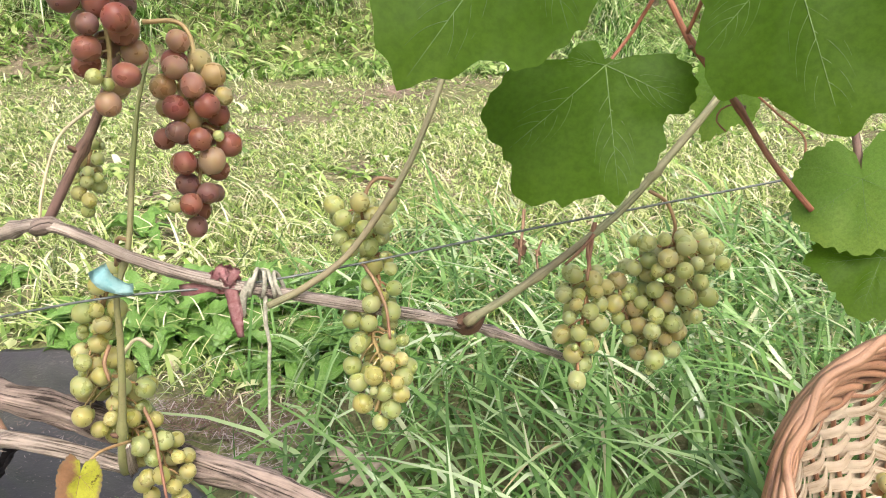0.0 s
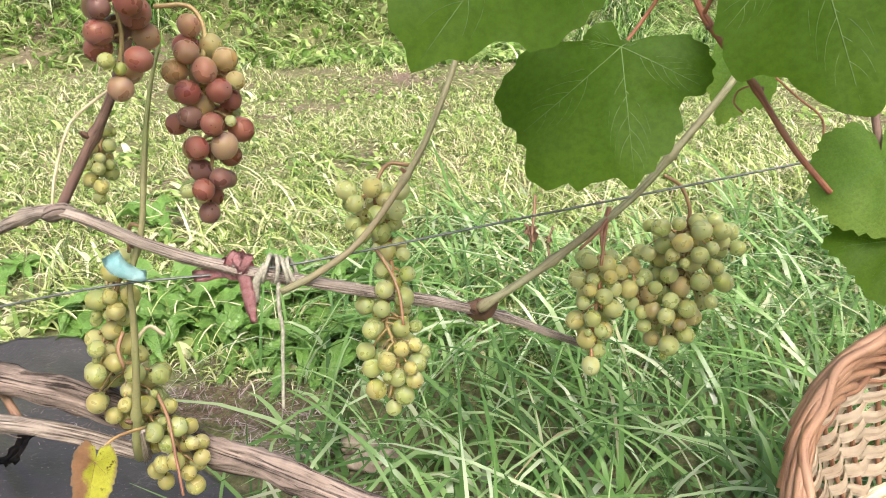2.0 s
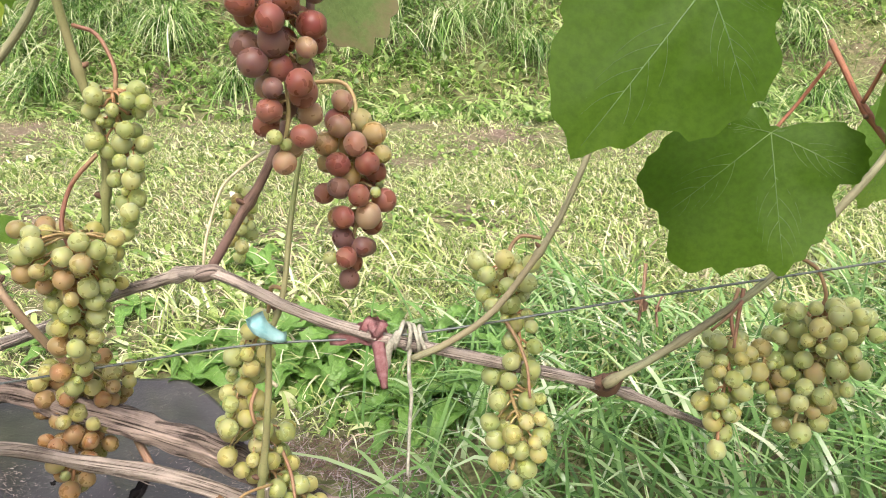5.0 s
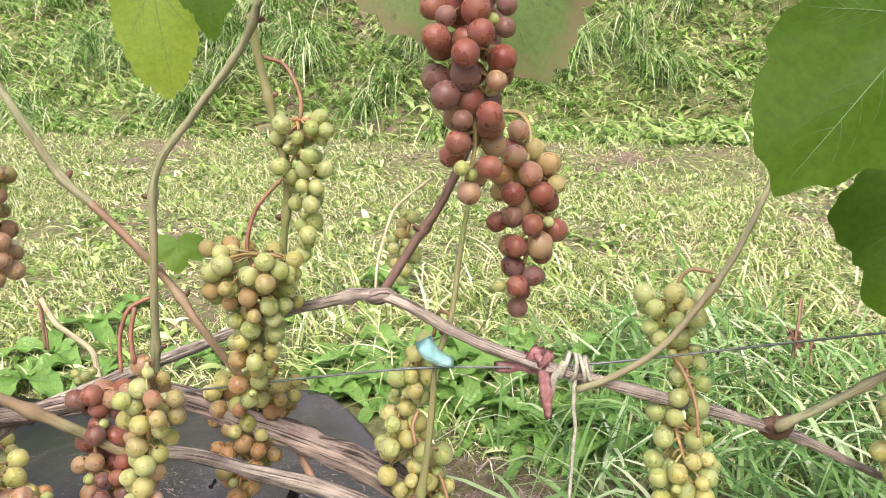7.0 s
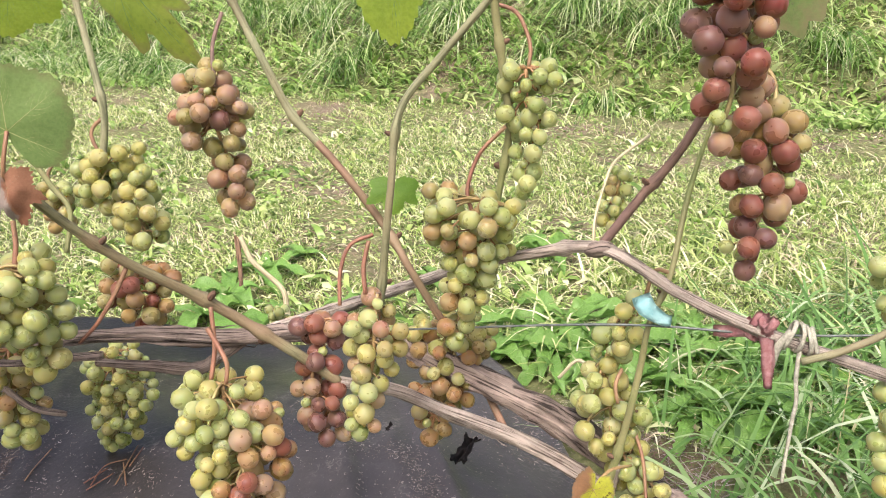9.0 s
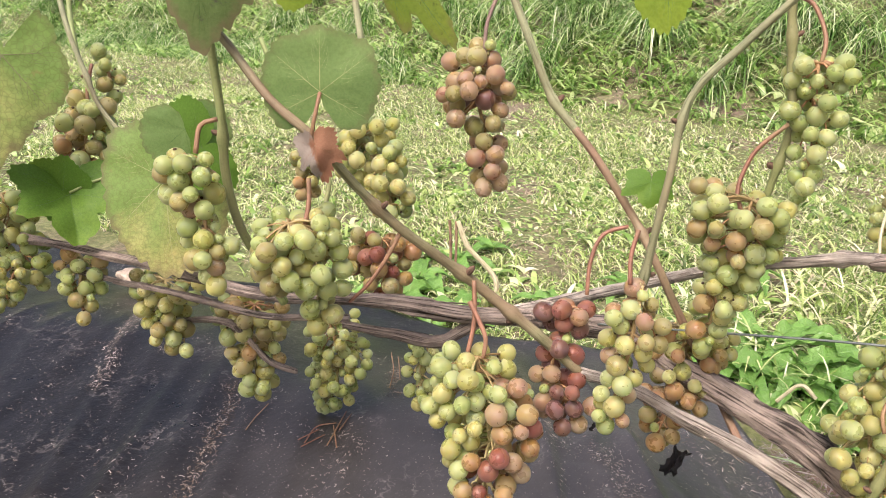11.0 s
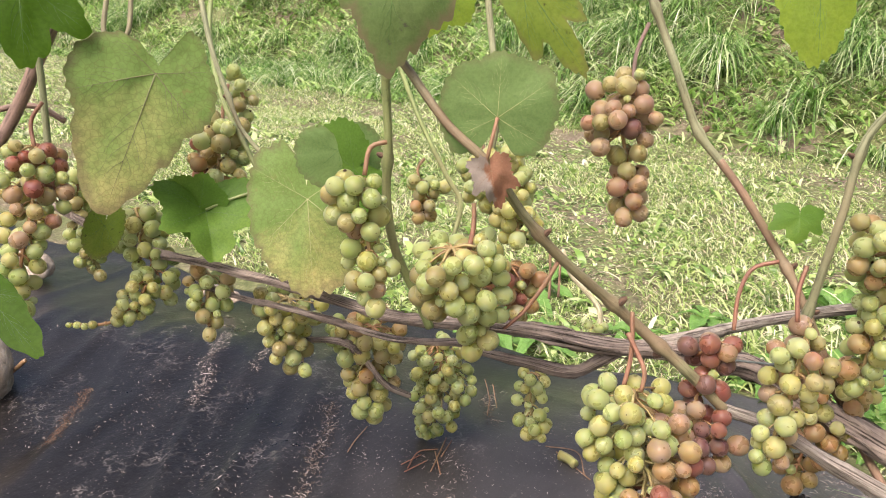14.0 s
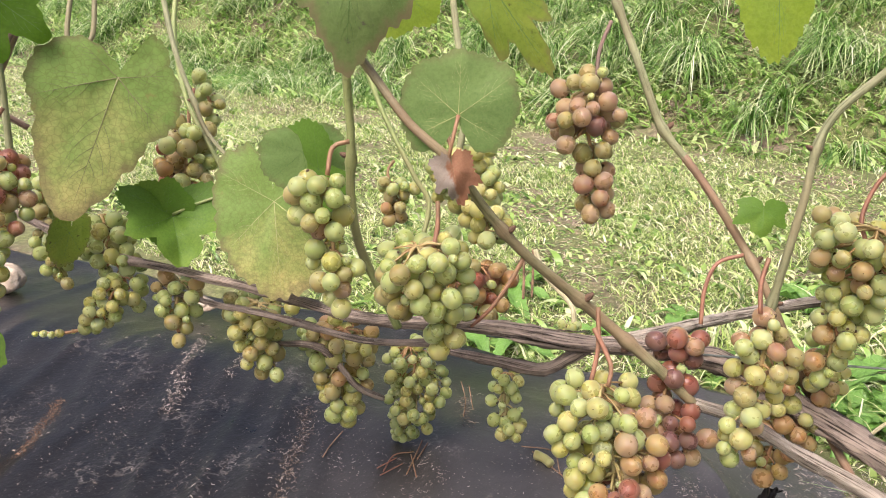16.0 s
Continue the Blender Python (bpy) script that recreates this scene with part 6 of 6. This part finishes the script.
# ---- weeds, stones, litter ----
broad_weed(-0.363, 1.134, 9, 0.1, "toothed green dandelion rosette", True, 0.9)
broad_weed(-0.268, 1.104, 8, 0.1, "toothed green dandelion rosette", True, 0.9)
broad_weed(-0.210, 1.014, 6, 0.09, "toothed green dandelion rosette", True, 0.6)
broad_weed(-0.253, 1.097, 9, 0.1, "toothed green dandelion rosette", True, 0.9)
broad_weed(-0.248, 1.254, 9, 0.11, "toothed green dandelion rosette", True, 0.9)
broad_weed(-0.429, 1.189, 8, 0.1, "toothed green dandelion rosette", True, 0.8)
broad_weed(-0.122, 1.234, 8, 0.12, "toothed green dandelion rosette", True, 0.9)
broad_weed(-0.401, 1.109, 8, 0.13, "toothed green dandelion rosette", True, 0.8)
broad_weed(-0.305, 1.072, 7, 0.11, "toothed green dandelion rosette", True, 0.8)
broad_weed(-0.454, 1.094, 7, 0.1, "leafy green weed beside the plastic", False, 0.8)
broad_weed(-0.175, 1.035, 8, 0.12, "toothed green dandelion rosette", True, 0.7)
broad_weed(-0.546, 1.098, 7, 0.09, "leafy green weed beside the plastic", False, 0.8)
broad_weed(-0.293, 0.998, 3, 0.07, "small pale weed leaves on soil", False, 0.25)
broad_weed(-1.106, 1.053, 5, 0.14, "broad pale dock leaves in the meadow", False, 0.6)
broad_weed(-0.971, 1.065, 6, 0.09, "leafy green weed beside the plastic", False, 0.7)
broad_weed(-0.367, 1.114, 9, 0.13, "toothed green dandelion rosette", True, 0.8)
broad_weed(-0.461, 1.129, 8, 0.12, "leafy green weed beside the plastic", False, 0.7)
broad_weed(-0.293, 1.191, 8, 0.14, "toothed green dandelion rosette", True, 0.9)
broad_weed(-0.167, 1.174, 8, 0.15, "tall leafy green weed", True, 1.0)
broad_weed(-0.194, 1.043, 8, 0.13, "toothed green dandelion rosette", True, 0.9)
broad_weed(-0.093, 1.017, 7, 0.12, "leafy green weed beside the plastic", False, 0.9)
broad_weed(-1.126, 1.145, 6, 0.11, "broad pale dock leaves in the meadow", False, 0.5)
broad_weed(-1.090, 1.372, 5, 0.08, "leafy green weed in the meadow", False, 0.6)
broad_weed(-0.766, 1.355, 6, 0.1, "leafy green weed in the meadow", False, 0.6)
broad_weed(-0.836, 1.197, 6, 0.1, "toothed green weed in the meadow", True, 0.6)
broad_weed(-0.457, 1.234, 7, 0.13, "leafy green weed beside the plastic", False, 0.8)
broad_weed(-0.567, 1.520, 6, 0.12, "toothed green weed in the meadow", True, 0.7)
broad_weed(-1.127, 1.270, 5, 0.12, "broad pale dock leaves in the meadow", False, 0.5)
broad_weed(-0.041, 1.206, 7, 0.12, "leafy green weed beside the cord", False, 0.9)
broad_weed(-0.044, 1.030, 6, 0.12, "leafy green weed in long grass", True, 0.8)
broad_weed(-0.581, 1.202, 6, 0.11, "leafy green weed beside the plastic", False, 0.8)
broad_weed(-0.511, 1.184, 7, 0.12, "toothed green dandelion rosette", True, 0.7)
broad_weed(-0.603, 1.205, 6, 0.1, "leafy green weed in the meadow", False, 0.7)
rock(-0.105, 0.802, 0.012, 0.016, "small pale stone in the soil", (1, 0.9, 0.7), 1)
rock(-0.079, 0.788, 0.000, 0.03, "brown clod of earth and stone", (1.2, 0.8, 0.4), 2)
rock(-1.809, 0.545, 0.090, 0.045, "pale rough stone on the plastic", (1.3, 0.8, 0.6), 3)
rock(-1.384, 0.259, 0.120, 0.075, "pale rough stone at the plastic's side", (0.8, 0.8, 1.0), 4)
rock(-1.492, 0.747, 0.050, 0.03, "pale pinkish stone under the vine", (1.6, 0.8, 0.4), 5)
litter_line("plant_litter", "brown litter in a fold of the plastic", (-0.975, 0.550), (-0.830, 0.345), 0.014, 420, (0.002, 0.009), 41, CHAFF_BROWN)
litter_line("plant_litter", "pale threads along a fold of the plastic", (-0.985, 0.560), (-0.840, 0.350), 0.024, 170, (0.003, 0.010), 42)
litter_line("plant_litter", "pale dry flower litter on the plastic", (-1.290, 0.610), (-1.120, 0.430), 0.020, 420, (0.003, 0.010), 43)
litter_line("plant_litter", "pale dry flower litter on the plastic", (-1.185, 0.610), (-1.140, 0.540), 0.010, 110, (0.003, 0.009), 44)
litter_line("plant_litter", "rusty brown crumbs on the plastic", (-1.275, 0.372), (-1.175, 0.262), 0.014, 700, (0.001, 0.005), 45, CHAFF_RUST)
litter_line("plant_litter", "rusty brown crumbs on the plastic", (-1.420, 0.330), (-1.330, 0.220), 0.030, 300, (0.001, 0.005), 46, CHAFF_RUST)
litter_line("plant_litter", "dry stems and crumbs on the plastic", (-0.865, 0.740), (-0.780, 0.630), 0.012, 150, (0.003, 0.012), 47, CHAFF_BROWN)
litter_line("plant_litter", "pale pink flower litter in a fold of the plastic", (-0.530, 0.700), (-0.400, 0.575), 0.034, 520, (0.002, 0.008), 48)
litter_line("plant_litter", "pale pink flower litter on the plastic", (-0.640, 0.760), (-0.560, 0.660), 0.030, 200, (0.002, 0.008), 49)
litter_line("plant_litter", "pale threads on the plastic under the vine", (-0.790, 0.560), (-0.690, 0.400), 0.040, 200, (0.003, 0.010), 60)
litter_line("plant_litter", "white flecks of dry flowers strewn on the plastic", (-1.500, 0.180), (-0.300, 0.800), 0.0, 1300, (0.0025, 0.009), 61, patchy=True)
litter_line("plant_litter", "short pale crumbs strewn on the plastic", (-1.500, 0.180), (-0.300, 0.800), 0.0, 900, (0.001, 0.004), 62, patchy=True)
litter_patch("plant_litter", "straw bits at the edge of the plastic", -0.425, 0.832, 0.1, 0.06, 260, (0.002, 0.009), 46)
litter_patch("plant_litter", "dry brown stems on the bare soil", -0.288, 0.995, 0.12, 0.05, 500, (0.002, 0.01), 47)
litter_patch("plant_litter", "brown crumbs of soil and dry stems", -0.270, 0.905, 0.11, 0.055, 1500, (0.002, 0.012), 54, CHAFF_RUST)
litter_patch("plant_litter", "pale dry stems on the bare soil", -0.270, 0.910, 0.12, 0.06, 260, (0.006, 0.03), 55)
litter_patch("plant_litter", "dry brown stems on the bare soil", -0.368, 0.906, 0.08, 0.03, 260, (0.002, 0.01), 48)
litter_patch("plant_litter", "dry straw on the bare soil", -0.082, 0.708, 0.08, 0.06, 300, (0.003, 0.014), 49)
litter_patch("plant_litter", "dry straw on the bare soil", -0.179, 0.839, 0.08, 0.06, 300, (0.006, 0.04), 50)
litter_patch("plant_litter", "tiny pale crumbs scattered on the plastic", -0.979, 0.603, 0.4, 0.3, 1100, (0.0006, 0.0024), 51)
litter_patch("plant_litter", "tiny pale crumbs scattered on the plastic", -1.092, 0.335, 0.35, 0.25, 900, (0.0006, 0.0024), 52)
litter_patch("plant_litter", "tiny pale crumbs scattered on the plastic", -0.530, 0.706, 0.3, 0.15, 700, (0.0006, 0.0024), 53)
twig([(-0.806, 0.573, 0.098), (-0.786, 0.528, 0.098), (-0.777, 0.507, 0.098)], 0.0008, "dry reddish brown twig on the plastic", STALK_RED)
twig([(-0.798, 0.541, 0.098), (-0.765, 0.510, 0.098)], 0.0008, "dry reddish brown twig on the plastic", STALK_RED)
twig([(-0.794, 0.521, 0.098), (-0.800, 0.488, 0.098)], 0.0008, "dry reddish brown twig on the plastic", STALK_RED)
twig([(-0.807, 0.526, 0.098), (-0.812, 0.496, 0.098)], 0.0008, "dry reddish brown twig on the plastic", STALK_RED)
twig([(-0.799, 0.547, 0.098), (-0.813, 0.528, 0.098), (-0.802, 0.496, 0.098)], 0.0008, "dry reddish brown twig on the plastic", STALK_RED)
twig([(-0.797, 0.572, 0.098), (-0.786, 0.538, 0.098)], 0.0008, "dry reddish brown twig on the plastic", STALK_RED)
twig([(-0.854, 0.722, 0.098), (-0.820, 0.684, 0.098), (-0.797, 0.647, 0.098)], 0.0008, "dry thin twig on the plastic", DEAD)
twig([(-0.838, 0.718, 0.098), (-0.798, 0.670, 0.098)], 0.0008, "dry thin twig on the plastic", DEAD)
twig([(-0.702, 0.634, 0.098), (-0.667, 0.647, 0.098), (-0.638, 0.613, 0.098)], 0.0008, "dry thin twig on the plastic", DEAD)
twig([(-0.686, 0.632, 0.098), (-0.628, 0.608, 0.098)], 0.0008, "dry thin twig on the plastic", DEAD)
twig([(-0.898, 0.530, 0.098), (-0.888, 0.498, 0.098), (-0.878, 0.475, 0.098)], 0.0008, "dry thin twig on the plastic", DEAD)
twig([(-1.321, 0.313, 0.138), (-1.343, 0.302, 0.118), (-1.356, 0.274, 0.098)], 0.003, "reddish leaf stalk on the plastic", STALK_RED)
twig([(-0.677, 0.624, 0.102), (-0.665, 0.623, 0.102), (-0.653, 0.618, 0.102)], 0.006, "shrivelled yellow fallen berry", BERRY['yellow'], name="fallen_berry")
crumpled_leaf((-0.433, 0.687, 0.104), 0.026, "crumpled black dead leaf on the plastic", PLASTIC_DARK, 3)
crumpled_leaf((-0.537, 0.703, 0.104), 0.008, "small black crumb of leaf", PLASTIC_DARK, 5)
crumpled_leaf((0.134, 1.027, 0.184), 0.024, "shrivelled brown leaf on a dead stalk", DEAD, 9)
crumpled_leaf((0.167, 1.068, 0.155), 0.012, "shrivelled brown leaf on a dead stalk", DEAD, 12)
twig([(0.133, 1.017, 0.162), (0.137, 1.030, 0.191), (0.140, 1.040, 0.212), (0.142, 1.050, 0.234)], 0.0022, "dead brown dock stalk in the meadow", DEAD, name="dead_stalk")
twig([(0.167, 1.058, 0.133), (0.166, 1.068, 0.155), (0.174, 1.076, 0.174)], 0.0016, "dead brown dock stalk in the meadow", DEAD, name="dead_stalk")
twig([(-0.691, 0.737, 0.187), (-0.698, 0.747, 0.217), (-0.706, 0.753, 0.239), (-0.732, 0.752, 0.261), (-0.747, 0.751, 0.275), (-0.764, 0.756, 0.302)], 0.0035, "pale bent dead stalk", SHOOT_PALE, name="dead_stalk")
twig([(-0.766, 0.755, 0.302), (-0.760, 0.746, 0.275), (-0.754, 0.735, 0.245)], 0.0018, "thin dark dead stalk", DEAD, name="dead_stalk")
twig([(-0.793, 0.780, 0.218), (-0.799, 0.790, 0.248), (-0.808, 0.801, 0.282)], 0.002, "thin dark dead stalk", DEAD, name="dead_stalk")
twig([(-0.328, 0.854, 0.141), (-0.348, 0.859, 0.150), (-0.369, 0.848, 0.126)], 0.0025, "dry pale stalk lying by the plastic", SHOOT_PALE, name="dead_stalk")
